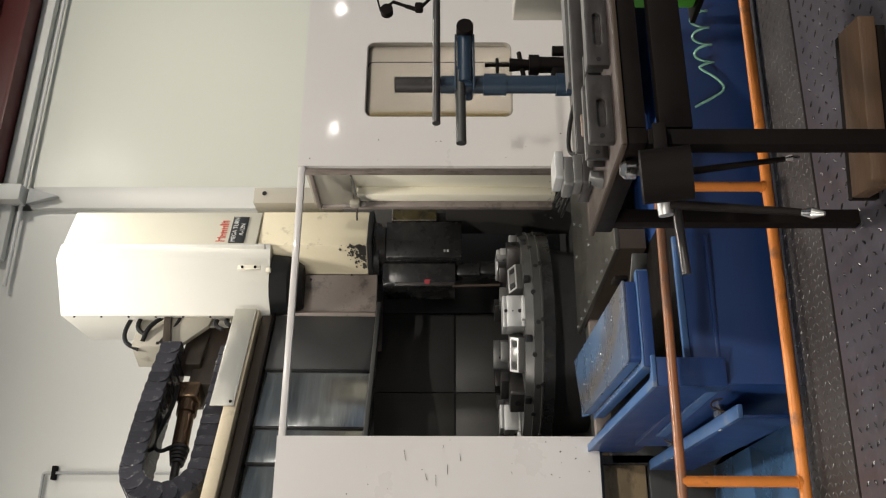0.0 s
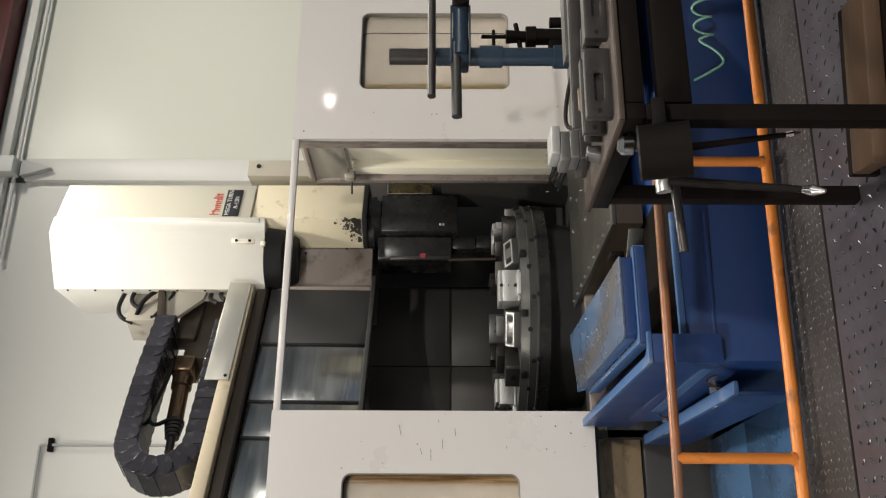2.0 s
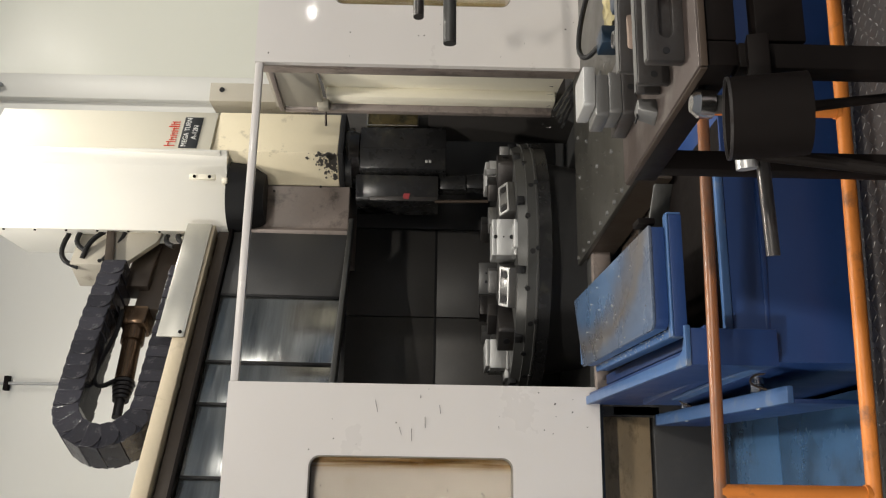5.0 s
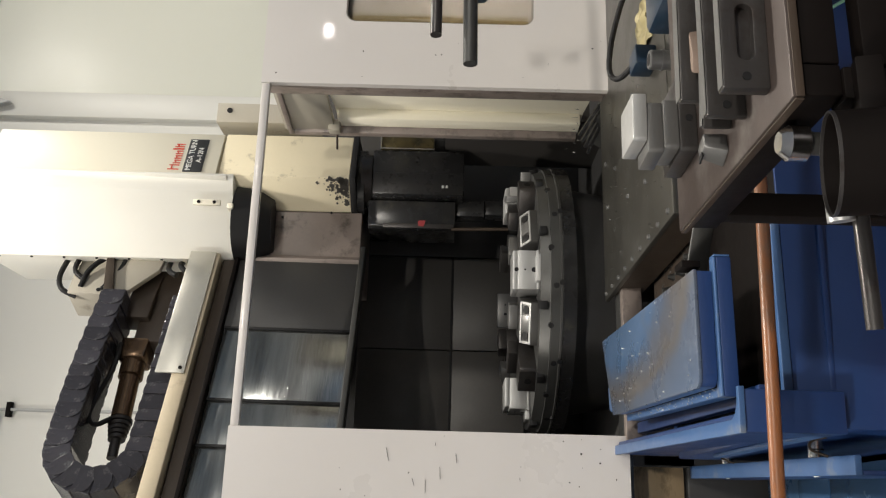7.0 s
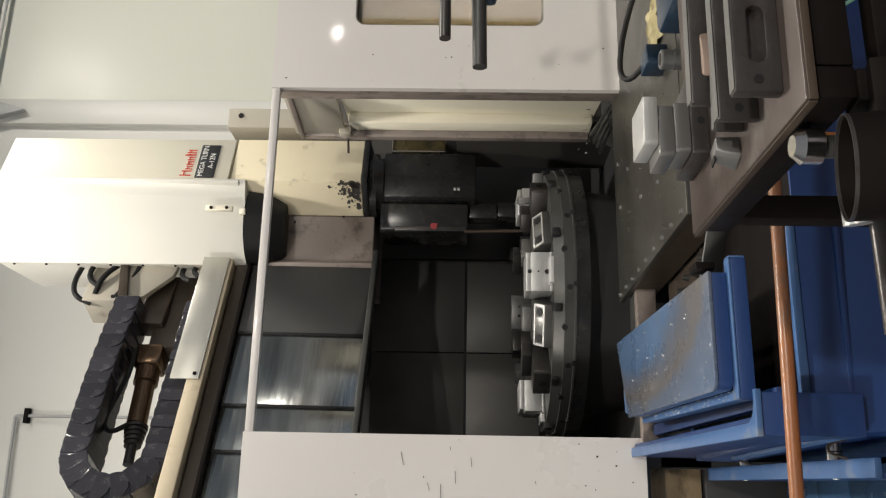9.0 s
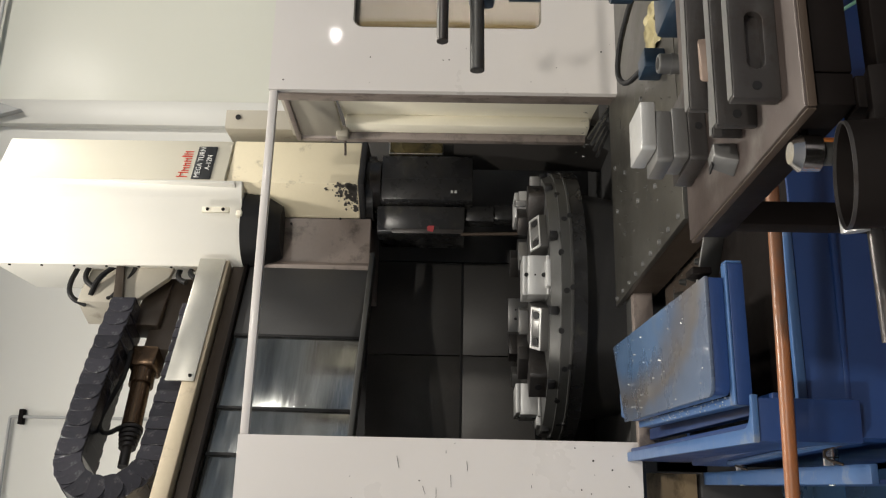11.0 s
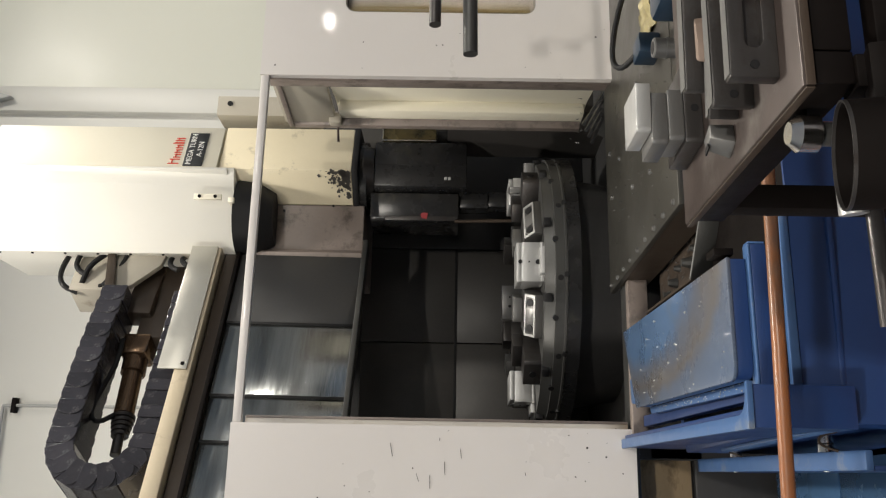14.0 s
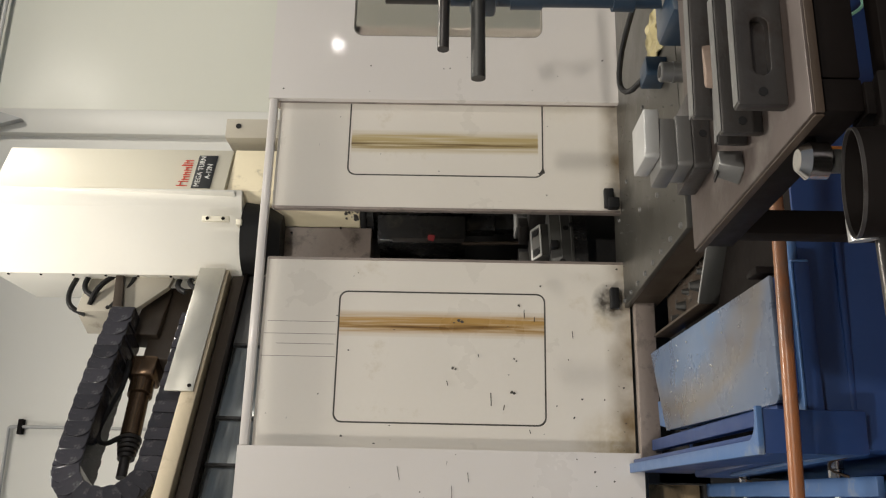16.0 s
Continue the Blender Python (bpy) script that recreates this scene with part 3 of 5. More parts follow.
words("MEGA TURN", 0.040, LABEL_WHITE, plate, LAB @ Matrix.Translation((0.125, -0.0075, 2.445)) @ UPRIGHT)
words("A-12N", 0.040, LABEL_WHITE, plate, LAB @ Matrix.Translation((0.125, -0.0075, 2.400)) @ UPRIGHT)
bm = B()
x = 0.02
for w, h in ((0.036, 0.058), (0.026, 0.038), (0.024, 0.038), (0.026, 0.038), (0.010, 0.058), (0.024, 0.050)):
    box(bm, x, x + 0.006, -0.003, -0.001, 2.508, 2.508 + h, 0, m=LAB)
    box(bm, x + w - 0.006, x + w, -0.003, -0.001, 2.508, 2.508 + h * 0.9, 0, m=LAB)
    box(bm, x, x + w, -0.003, -0.001, 2.508 + h * 0.6, 2.508 + h * 0.6 + 0.006, 0, m=LAB)
    x += w + 0.009
part("maker_mark", bm, LABEL_RED, hood, "red printed maker's mark in plain strokes")

# ram under the cover
bm = prism(B(), [(1.640, 0.990), (1.66, 1.60), (1.40, 1.60), (1.235, 1.06), (1.365, 0.885)], 1.615, 2.30, 0.004)
ram = part("ram", bm, RAM, lathe, "cream painted ram with peeling black patches")
rng = random.Random(3)
bm = B()
for k in range(190):
    u = min(0.97, 0.02 + abs(rng.gauss(0.16, 0.26)))
    px, py = 1.365 - 0.13 * u, 0.885 + 0.175 * u
    z = 1.617 + abs(rng.gauss(0, 0.05)) * (1.4 - u * 1.0)
    s = rng.choice((0.0015, 0.002, 0.003, 0.006, 0.009, 0.012))
    z = max(z, 1.617 + s * 1.5)
    m = Matrix.Translation((px - 0.0015, py - 0.0015, z)) @ Matrix.Rotation(math.atan2(0.175, -0.13), 4, "Z")
    pts = [(s * (1 + rng.uniform(-0.5, 0.5)) * math.cos(a), s * (1 + rng.uniform(-0.5, 0.5)) * math.sin(a)) for a in [i * math.tau / 9 for i in range(9)]]
    prism(bm, pts, -0.0015, 0.0015, 0, m=m @ Matrix.Rotation(radians(90), 4, "X"))
tagged(part("peeled_patches", bm, SOOT, ram, "dark patches of peeled paint"), kind="stuff")
bm = prism(B(), [(1.234, 1.065), (1.40, 1.60), (0.88, 1.60), (0.88, 1.04), (0.965, 1.03), (0.99, 1.075)], 1.555, 2.20, 0.006)
part("saddle", bm, SADDLE, lathe, "stained grey brown saddle")
bm = B()
rod(bm, (1.15, 1.07, 2.205), (1.15, 1.07, 2.10), 0.215, 0.20, 32)
rod(bm, (1.15, 1.07, 2.10), (1.15, 1.07, 2.015), 0.20, 0.14, 32)
part("bellows", bm, BLACK, lathe, "black rubber gaiter under the cover")
part("foot_edge", prism(B(), [(1.645, 0.985), (1.66, 1.55), (1.30, 1.55), (1.23, 1.07), (1.362, 0.88)], 1.583, 1.613, 0.003), BLACK, lathe, "black wiper under the ram")
for hx, hz in ((1.20, 1.98), (1.23, 1.72)):
    part("screw_hole", rod(B(), (hx, 1.058, hz), (hx, 1.07, hz), 0.006, None, 10), BLACK, ram)

# tool head
bm = B()
rod(bm, (1.42, 1.16, 1.60), (1.42, 1.16, 1.545), 0.20, None, 32)
rod(bm, (1.42, 1.16, 1.545), (1.42, 1.16, 1.50), 0.16, None, 32)
head = part("tool_flange", bm, PORT, lathe, "black oily tool flange")
for k in range(7):
    a = radians(200 + 20 * k)
    cx, cy = 1.42 + 0.19 * math.cos(a), 1.16 + 0.19 * math.sin(a)
    part("flange_bolt", rod(B(), (cx, cy, 1.60), (cx, cy, 1.614), 0.012, None, 10), COPPER, head, "brass coloured flange bolt")
bm = B()
prism(bm, [(1.302, 0.985), (1.315, 0.965), (1.555, 0.965), (1.570, 0.985), (1.570, 1.35), (1.302, 1.35)], 1.016, 1.500, 0.006)
tb = part("tool_block", bm, PORT, lathe, "black oily tool block")
for sz in (1.105, 1.125):
    part("screw_head", box(B(), 1.350, 1.366, 0.958, 0.966, sz - 0.007, sz + 0.007, 0.002), BRIGHT, tb, "bright worn screw head")
part("block_groove", box(B(), 1.430, 1.436, 0.9625, 0.9655, 1.03, 1.49, 0.0008), BLACK, tb)
cheek_ = part("tool_cheek", box(B(), 1.574, 1.655, 0.985, 1.2, 1.180, 1.468, 0.004), OLIVE, lathe, "brassy oily tool cheek")
part("cheek_rim", box(B(), 1.574, 1.582, 0.978, 0.985, 1.180, 1.468, 0.002), CHROME, cheek_, "bright rubbed lower rim")
part("cheek_rim", box(B(), 1.582, 1.655, 0.978, 0.985, 1.460, 1.468, 0.002), CHROME, cheek_, "bright rubbed rim")
part("tool_pocket", box(B(), 1.574, 1.650, 1.02, 1.2, 1.016, 1.176, 0.003), BLACK, lathe, "black open tool pocket")
part("tool_collar", rod(B(), (1.43, 1.10, 1.505), (1.43, 1.10, 1.560), 0.135, 0.15, 32), STEEL, lathe, "oily steel collar above the tool block")
bm = prism(B(), [(1.150, 1.06), (1.165, 1.045), (1.296, 1.02), (1.296, 1.30), (1.150, 1.30)], 1.056, 1.52, 0.005)
tp = part("turret_block", bm, PORT, lathe, "black turret block with a red mark")
part("label_strip", box(B(), 1.152, 1.190, 1.043, 1.047, 1.065, 1.44, 0.001), STEEL, tp, "rubbed grey steel strip")
bm = prism(B(), [(-0.020, -0.012), (0.012, -0.020), (0.024, 0.004), (0.006, 0.020), (-0.016, 0.016)], -0.0015, 0.0015, 0, m=Matrix.Translation((1.180, 1.041, 1.235)) @ Matrix.Rotation(radians(90), 4, "X"))
part("red_mark", bm, MARK_RED, tp, "red paint mark")
bm = B()
box(bm, 1.230, 1.315, 1.06, 1.16, 0.90, 1.054, 0.006)
box(bm, 1.245, 1.335, 1.08, 1.17, 0.74, 0.90, 0.008)
part("boring_bar", bm, PORT, lathe, "black oily boring bar")
part("coolant_rod", rod(B(), (1.150, 1.045, 1.075), (1.160, 1.05, 0.775), 0.009), RUST, lathe, "thin brown coolant pipe")

# chuck
CX, CY, CR, CT = 0.73, 0.88, 0.655, 0.690
bm = B()
vs = [bm.verts.new((r, 0, z)) for r, z in ((0.0, 0.535), (CR, 0.535), (CR, 0.594), (CR + 0.006, 0.596), (CR + 0.006, 0.604), (CR, 0.606), (CR, CT - 0.045), (CR - 0.012, CT - 0.044), (CR - 0.025, CT), (0.14, CT), (0.13, CT - 0.04), (0.0, CT - 0.04))]
es = [bm.edges.new((p, q)) for p, q in zip(vs, vs[1:])]
bmesh.ops.spin(bm, geom=vs + es, cent=(0, 0, 0), axis=(0, 0, 1), angle=math.tau, steps=96)
bmesh.ops.remove_doubles(bm, verts=bm.verts, dist=1e-5)
bmesh.ops.recalc_face_normals(bm, faces=bm.faces)
bmesh.ops.translate(bm, verts=bm.verts, vec=(CX, CY, 0))
part("pedestal", rod(B(), (CX, CY, 0.30), (CX, CY, 0.533), CR * 0.80, CR * 0.86, 72), DARK, lathe, "dark oily pedestal under the chuck")
part("chuck_base", rod(B(), (CX, CY, 0.537), (CX, CY, 0.592), CR + 0.004, None, 96), PORT, lathe, "dark oily lower ring of the chuck")
chuck = part("chuck", bm, DULL, lathe, "large round steel chuck with bolted jaws")
for k in range(24):
    a = radians(7.5 + 15 * k)
    m = Matrix.Translation((CX, CY, 0)) @ Matrix.Rotation(a, 4, "Z")
    part("rim_bolt", rod(B(), m @ Vector((CR - 0.01, 0, 0.645 - 0.02 * (k % 2))), m @ Vector((CR + 0.0015, 0, 0.645 - 0.02 * (k % 2))), 0.013, None, 8), BLACK, chuck, "dark socket bolt in the rim")
for k in range(12):
    a = radians(15 + 30 * k)
    m = Matrix.Translation((CX, CY, 0)) @ Matrix.Rotation(a, 4, "Z")
    part("slot", box(B(), CR - 0.30, CR + 0.001, -0.018, 0.018, CT - 0.03, CT + 0.0015, 0.001, m=m), BLACK, chuck)
    part("rim_hole", rod(B(), m @ Vector((CR - 0.01, 0.10, 0.60)), m @ Vector((CR + 0.0025, 0.10, 0.60)), 0.012, None, 12), BLACK, chuck)


def jaw(angle, radius, kind):
    m = Matrix.Translation((CX, CY, CT)) @ Matrix.Rotation(radians(angle), 4, "Z") @ Matrix.Translation((radius, 0, 0))
    bm = B()
    sockets = ()
    if kind == "step":
        box(bm, -0.09, 0.10, -0.060, 0.060, -0.02, 0.018, 0.003)
        box(bm, -0.09, 0.062, -0.088, 0.088, 0.0, 0.012, 0.002)
        box(bm, -0.09, 0.056, -0.088, 0.088, 0.010, 0.094, 0.003)
        box(bm, -0.09, 0.048, -0.088, 0.088, 0.092, 0.116, 0.003)
        j = part("jaw", bm, BRIGHT, chuck, "bright machined stepped jaw", m)
        sockets = ((0.053, 0.058, 0.0, 0.024, 0.011), (0.053, 0.058, 0.0, 0.100, 0.009), (0.053, 0.0575, 0.0, 0.062, 0.004))
    elif kind == "plate":
        box(bm, -0.03, 0.10, -0.03, 0.03, 0.0, 0.05, 0.003)
        box(bm, -0.05, -0.02, -0.092, 0.092, 0.0, 0.122, 0.002)
        j = part("jaw", bm, MID, chuck, "flat steel jaw plate", m)
        sockets = ((-0.052, -0.047, 0.02, 0.08, 0.008), (-0.052, -0.047, -0.03, 0.08, 0.005))
    elif kind == "clamp":
        # outer face, sloping bright land, flat top
        prism(bm, [(-0.16, -0.02), (0.06, -0.02), (0.06, 0.030), (0.010, 0.075), (-0.16, 0.075)], -0.095, 0.095, 0.002, m=STAND_UP)
        j = part("jaw", bm, CLAMP, chuck, "grey clamp jaw with a bright rubbed land", m)
        slope = Matrix(((0, -0.669, -0.743, 0.0608), (1, 0, 0, 0), (0, -0.743, 0.669, 0.0308), (0, 0, 0, 1)))
        part("jaw_rim", ring_plate(B(), rounded(-0.092, 0.092, 0.002, 0.064, 0.004), rounded(-0.082, 0.082, 0.010, 0.056, 0.004), -0.003, 0.001), BRIGHT, j, "bright rubbed rim", slope)
        part("jaw_land", box(B(), -0.034, 0.034, -0.0025, 0.001, 0.008, 0.058, 0.001), MID, j, "bright rubbed land", slope)
        for sx in (-0.058, 0.058):
            part("socket_screw", rod(B(), (sx, -0.002, 0.033), (sx, 0.001, 0.033), 0.018, None, 16), BLACK, j, "dark socket", slope)
        bm = box(B(), -0.16, -0.085, -0.055, 0.055, 0.0755, 0.118, 0.003)
        part("jaw_step", bm, MID, j, "raised inner step")
    else:
        prism(bm, [(-0.11, -0.055), (0.09, -0.068), (0.10, -0.055), (0.10, 0.055), (0.09, 0.068), (-0.11, 0.055)], -0.02, 0.075, 0.003)
        box(bm, -0.11, -0.02, -0.06, 0.06, 0.073, 0.118, 0.003)
        j = part("jaw", bm, STEEL, chuck, "dark grey block jaw with a bolt hole", m)
        sockets = ((0.096, 0.1025, 0.0, 0.035, 0.016),)
    for x0, x1, y, z, r in sockets:
        part("socket_screw", rod(B(), (x0, y, z), (x1, y, z), r, None, 12), BLACK, j)
    return j


for angle, radius, kind in ((-90, 0.525, "step"), (84, 0.46, "plate"), (1, 0.52, "step"), (184, 0.50, "step"), (-66, 0.50, "clamp"), (-114, 0.50, "clamp"), (-40, 0.51, "block"), (-139, 0.51, "block"), (-19, 0.54, "plate"), (44, 0.48, "block"), (108, 0.50, "block"), (150, 0.50, "clamp")):
    jaw(angle, radius, kind)

# cover plate before the opening
fp = part("cover_plate", box(B(), 0.570, 2.6, -0.93, 0.20, 0.405, 0.425, 0.003), PLATE, lathe, "dark oily steel cover plate with bolts")
for k in range(9):
    part("bolt", rod(B(), (0.595, -0.88 + 0.13 * k, 0.425), (0.595, -0.88 + 0.13 * k, 0.433), 0.010, 0.008, 10), MID, fp)
for px, py in ((0.85, -0.32), (0.80, -0.60), (1.05, -0.1), (1.2, -0.45), (0.95, 0.08), (1.15, 0.1)):
    part("bolt", rod(B(), (px, py, 0.425), (px, py, 0.432), 0.010, 0.008, 10), MID, fp)
bm = B()
prism(bm, [(0.575, -0.93), (0.66, -0.93), (0.66, 0.10), (0.575, 0.10)], 0.30, 0.404, 0)
prism(bm, [(0.406, -0.71), (0.574, -0.86), (0.574, -0.10), (0.436, -0.10)], 0.281, 0.290, 0)
trough = part("chip_trough", bm, BROWN, lathe, "brown oily chip trough under the plate")
part("trough_wall", prism(B(), [(0.395, -0.72), (0.405, -0.712), (0.435, -0.08), (0.425, -0.08)], 0.281, 0.345, 0.002), BROWN, trough)
part("trough_wall", prism(B(), [(0.395, -0.722), (0.574, -0.882), (0.574, -0.870), (0.405, -0.714)], 0.281, 0.3455, 0.002), DULL, trough, "grey steel front wall of the trough")
part("trough_rim", prism(B(), [(0.397, -0.7215), (0.573, -0.879), (0.573, -0.873), (0.404, -0.7165)], 0.3457, 0.3475, 0), BRIGHT, trough, "bright worn rim")
for cx, cy, s in ((0.50, -0.55, 0.022), (0.53, -0.62, 0.016), (0.48, -0.35, 0.020), (0.52, -0.40, 0.014), (0.46, -0.25, 0.016)):
    part("chip_clump", rod(B(), (cx, cy, 0.2905), (cx, cy, 0.2905 + s * 1.6), s, s * 0.55, 9), DULL, trough, "oily lump of chips")
bm = B()
box(bm, -0.02, 0.60, -0.02, 0.03, 0.322, 0.398, 0.004)
part("sill", bm, SADDLE, lathe, "rust stained steel door sill")
rng = random.Random(11)
bm = B()
for k in range(260):
    if k < 30:
        p = (rng.uniform(1.38, 1.50), rng.uniform(0.2, 0.55), 0.43 + rng.uniform(0, 0.10))
    elif k < 160:
        p = (rng.uniform(0.45, 0.6), rng.uniform(-0.7, -0.1), 0.2925)
    else:
        # bright specks that stand in for wet glints on the cover plate
        p = (rng.uniform(0.6, 1.4), rng.uniform(-0.9, 0.15), 0.428)
    s = rng.uniform(0.002, 0.005) if k < 30 else rng.uniform(0.0015, 0.0045)
    m = Matrix.Translation(p) @ Euler([rng.uniform(0, 3) for _ in range(3)]).to_matrix().to_4x4()
    prism(bm, [(-s * 2, -s * 0.4), (s * 2, -s * 0.2), (s * 1.5, s * 0.6)], 0, 0.0012, 0, m=m)
tagged(part("chips", bm, MID, lathe, "scattered bright metal chips, and specks for wet glints on the plate"), kind="stuff")
part("chip_mound", prism(B(), [(1.36, 0.18), (1.50, 0.18), (1.50, 0.60), (1.40, 0.60)], 0.30, 0.44, 0.02, top=[(1.44, 0.25), (1.50, 0.25), (1.50, 0.55), (1.46, 0.55)]), DULL, lathe, "oily mound of metal chips")

# glistening wiper strips at the foot of the inner sheet
for k in range(4):
    o = 0.035 * k
    bm = box(B(), -0.010, 0.010, -0.006, 0.006, 0.0, 1.0, 0)
    a, b = Vector((1.375 - 0.4 * o, 0.300 + o, 0.505 - 0.5 * o)), Vector((1.532 - 0.2 * o, 0.160 + o, 0.390 - 0.2 * o))
    mt = Matrix.Translation(a) @ (b - a).to_track_quat("Z", "Y").to_matrix().to_4x4() @ Matrix.Diagonal((1, 1, (b - a).length, 1))
    part("wiper_strip", bm, PORT, lathe, "black oily wiper strip", mt)

# doors


def door_material(name, line_x, z0, z1, smear, run):
    m = DOOR.copy()
    m.name = name
    nt = m.node_tree
    n, link = nt.nodes, nt.links
    b = n["Principled BSDF"]
    prev = b.inputs["Base Color"].links[0].from_socket
    co = n.new("ShaderNodeTexCoord")
    sep = n.new("ShaderNodeSeparateXYZ")
    link.new(co.outputs["Object"], sep.inputs[0])
    streak = n.new("ShaderNodeTexNoise")
    mp = n.new("ShaderNodeMapping")
    mp.inputs["Scale"].default_value = (70, 1, 2.2)
    link.new(co.outputs["Object"], mp.inputs[0])
    link.new(mp.outputs[0], streak.inputs["Vector"])
    streak.inputs["Scale"].default_value, streak.inputs["Detail"].default_value = 1.0, 4

    def math_node(op, a, bb=None, cc=None):
        t = n.new("ShaderNodeMath")
        t.operation = op
        for i, v in enumerate((a, bb, cc)):
            if v is None:
                continue
            if isinstance(v, (int, float)):
                t.inputs[i].default_value = v
            else:
                link.new(v, t.inputs[i])
        return t.outputs[0]

    def near(value, lo, hi):
        r = n.new("ShaderNodeMapRange")
        r.inputs[1].default_value, r.inputs[2].default_value = lo, hi
        r.inputs[3].default_value, r.inputs[4].default_value = 1, 0
        link.new(value, r.inputs[0])
        return r.outputs[0]

    off = math_node("SUBTRACT", sep.outputs[0], line_x)
    across = near(math_node("ABSOLUTE", off), 0.016, 0.056)
    core = near(math_node("ABSOLUTE", math_node("ADD", off, 0.012)), 0.002, 0.022)
    along = near(math_node("ABSOLUTE", math_node("SUBTRACT", sep.outputs[2], (z0 + z1) / 2)), (z1 - z0) / 2 - 0.005, (z1 - z0) / 2)
    mask = math_node("MULTIPLY", math_node("MULTIPLY", across, along), math_node("MULTIPLY_ADD", streak.outputs[0], 2.8, -0.40))
    mix = n.new("ShaderNodeMix")
    mix.data_type = "RGBA"
    mix.inputs["B"].default_value = (*run, 1)
    link.new(prev, mix.inputs["A"])
    lim = n.new("ShaderNodeClamp")
    link.new(mask, lim.inputs[0])
    link.new(lim.outputs[0], mix.inputs["Factor"])
    dark = n.new("ShaderNodeMix")
    dark.data_type = "RGBA"
    dark.inputs["B"].default_value = (run[0] * 0.32, run[1] * 0.26, run[2] * 0.22, 1)
    link.new(mix.outputs["Result"], dark.inputs["A"])
    lim2 = n.new("ShaderNodeClamp")
    link.new(math_node("MULTIPLY", math_node("MULTIPLY", core, along), math_node("MULTIPLY_ADD", streak.outputs[0], 5.0, -2.1)), lim2.inputs[0])
    link.new(lim2.outputs[0], dark.inputs["Factor"])
    out = dark.outputs["Result"]
    for (sx, sz, r0, r1, colour) in smear:
        d = n.new("ShaderNodeVectorMath")
        d.operation = "DISTANCE"
        d.inputs[1].default_value = (sx, 0, sz)
        link.new(co.outputs["Object"], d.inputs[0])
        blot = n.new("ShaderNodeTexNoise")
        blot.inputs["Scale"].default_value, blot.inputs["Detail"].default_value = 40, 5
        link.new(co.outputs["Object"], blot.inputs["Vector"])
        f = math_node("MULTIPLY", near(d.outputs["Value"], r0, r1), math_node("MULTIPLY_ADD", blot.outputs[0], 1.8, -0.05))
        cl = n.new("ShaderNodeClamp")
        link.new(f, cl.inputs[0])
        mx = n.new("ShaderNodeMix")
        mx.data_type = "RGBA"
        mx.inputs["B"].default_value = (*colour, 1)
        link.new(out, mx.inputs["A"])
        link.new(cl.outputs[0], mx.inputs["Factor"])
        out = mx.outputs["Result"]
    # grime along the lower edge of the sheet
    low = near(sep.outputs[2], 0.0, 0.11)
    smudge = n.new("ShaderNodeTexNoise")
    smudge.inputs["Scale"].default_value, smudge.inputs["Detail"].default_value = 7, 6
    link.new(co.outputs["Object"], smudge.inputs["Vector"])
    g = math_node("MULTIPLY", low, math_node("MULTIPLY_ADD", smudge.outputs[0], 2.9, -0.80))
    cl = n.new("ShaderNodeClamp")
    link.new(g, cl.inputs[0])
    mx = n.new("ShaderNodeMix")
    mx.data_type = "RGBA"
    mx.inputs["B"].default_value = (0.20, 0.14, 0.07, 1)
    link.new(out, mx.inputs["A"])
    link.new(cl.outputs[0], mx.inputs["Factor"])
    link.new(mx.outputs["Result"], b.inputs["Base Color"])
    return m


def sliding_door(mat, rect0, rect1, label):
    """A door sheet in its own space: x from 0 to 0.86, z from 0 to 1.46."""
    H = 1.462
    zz0, zz1 = 0.335, 1.160
    outer = rounded(rect0, rect1, zz0, zz1, 0.035)
    inner = rounded(rect0 + 0.0065, rect1 - 0.0065, zz0 + 0.0065, zz1 - 0.0065, 0.030)
    bm = ring_plate(B(), spread(outer, 0, 0.86, 0, H), outer, 0.0, 0.028)
    d = part("sliding_door", bm, mat, lathe, label)
    part("door_seal", ring_plate(B(), outer, inner, 0.002, 0.026), SOOT, d, "dark rubber seal line")
    bm = B()
    f = bm.faces.new([bm.verts.new((x, 0.001, z)) for x, z in inner])
    r = bmesh.ops.extrude_face_region(bm, geom=[f])
    bmesh.ops.translate(bm, vec=(0, 0.02, 0), verts=[v for v in r["geom"] if isinstance(v, bmesh.types.BMVert)])
    bmesh.ops.recalc_face_normals(bm, faces=bm.faces)
    part("door_inset", bm, mat, d)
    return d


LEFT_MAT = door_material("left_door_paint", 0.593, 0.335, 1.160, ((0.70, 0.070, 0.040, 0.085, (0.06, 0.052, 0.045)), (0.10, 0.06, 0.0, 0.2, (0.45, 0.37, 0.24))), (0.44, 0.265, 0.085))
RIGHT_MAT = door_material("right_door_paint", 0.305, 0.355, 1.150, ((0.60, 0.25, 0.0, 0.2, (0.56, 0.51, 0.40)),), (0.46, 0.36, 0.17))
# the door's right edge stands at its x plus 0.86
left_door = sliding_door(LEFT_MAT, 0.200, 0.725, "white sliding door with a brown rust streak")
right_door = sliding_door(RIGHT_MAT, 0.150, 0.675, "white sliding door with a pale brown streak")
bm = box(B(), 0.665, 0.75, -0.035, 0.0, 0.045, 0.080, 0.006)
part("handle", bm, BLACK, left_door, "black door handle")
part("edge_strip", box(B(), 0.852, 0.862, -0.004, 0.030, 0.002, 1.458, 0.001), SADDLE, left_door, "worn grey edge strip")
part("edge_strip", box(B(), -0.002, 0.008, -0.003, 0.030, 0.002, 1.458, 0.001), SADDLE, right_door, "worn grey edge strip")
bm = box(B(), 0.01, 0.055, -0.045, 0.0, 0.030, 0.075, 0.006)
box(bm, 0.015, 0.10, -0.03, -0.0, 0.05, 0.09, 0.006)
part("handle", bm, BLACK, right_door, "black door handle")
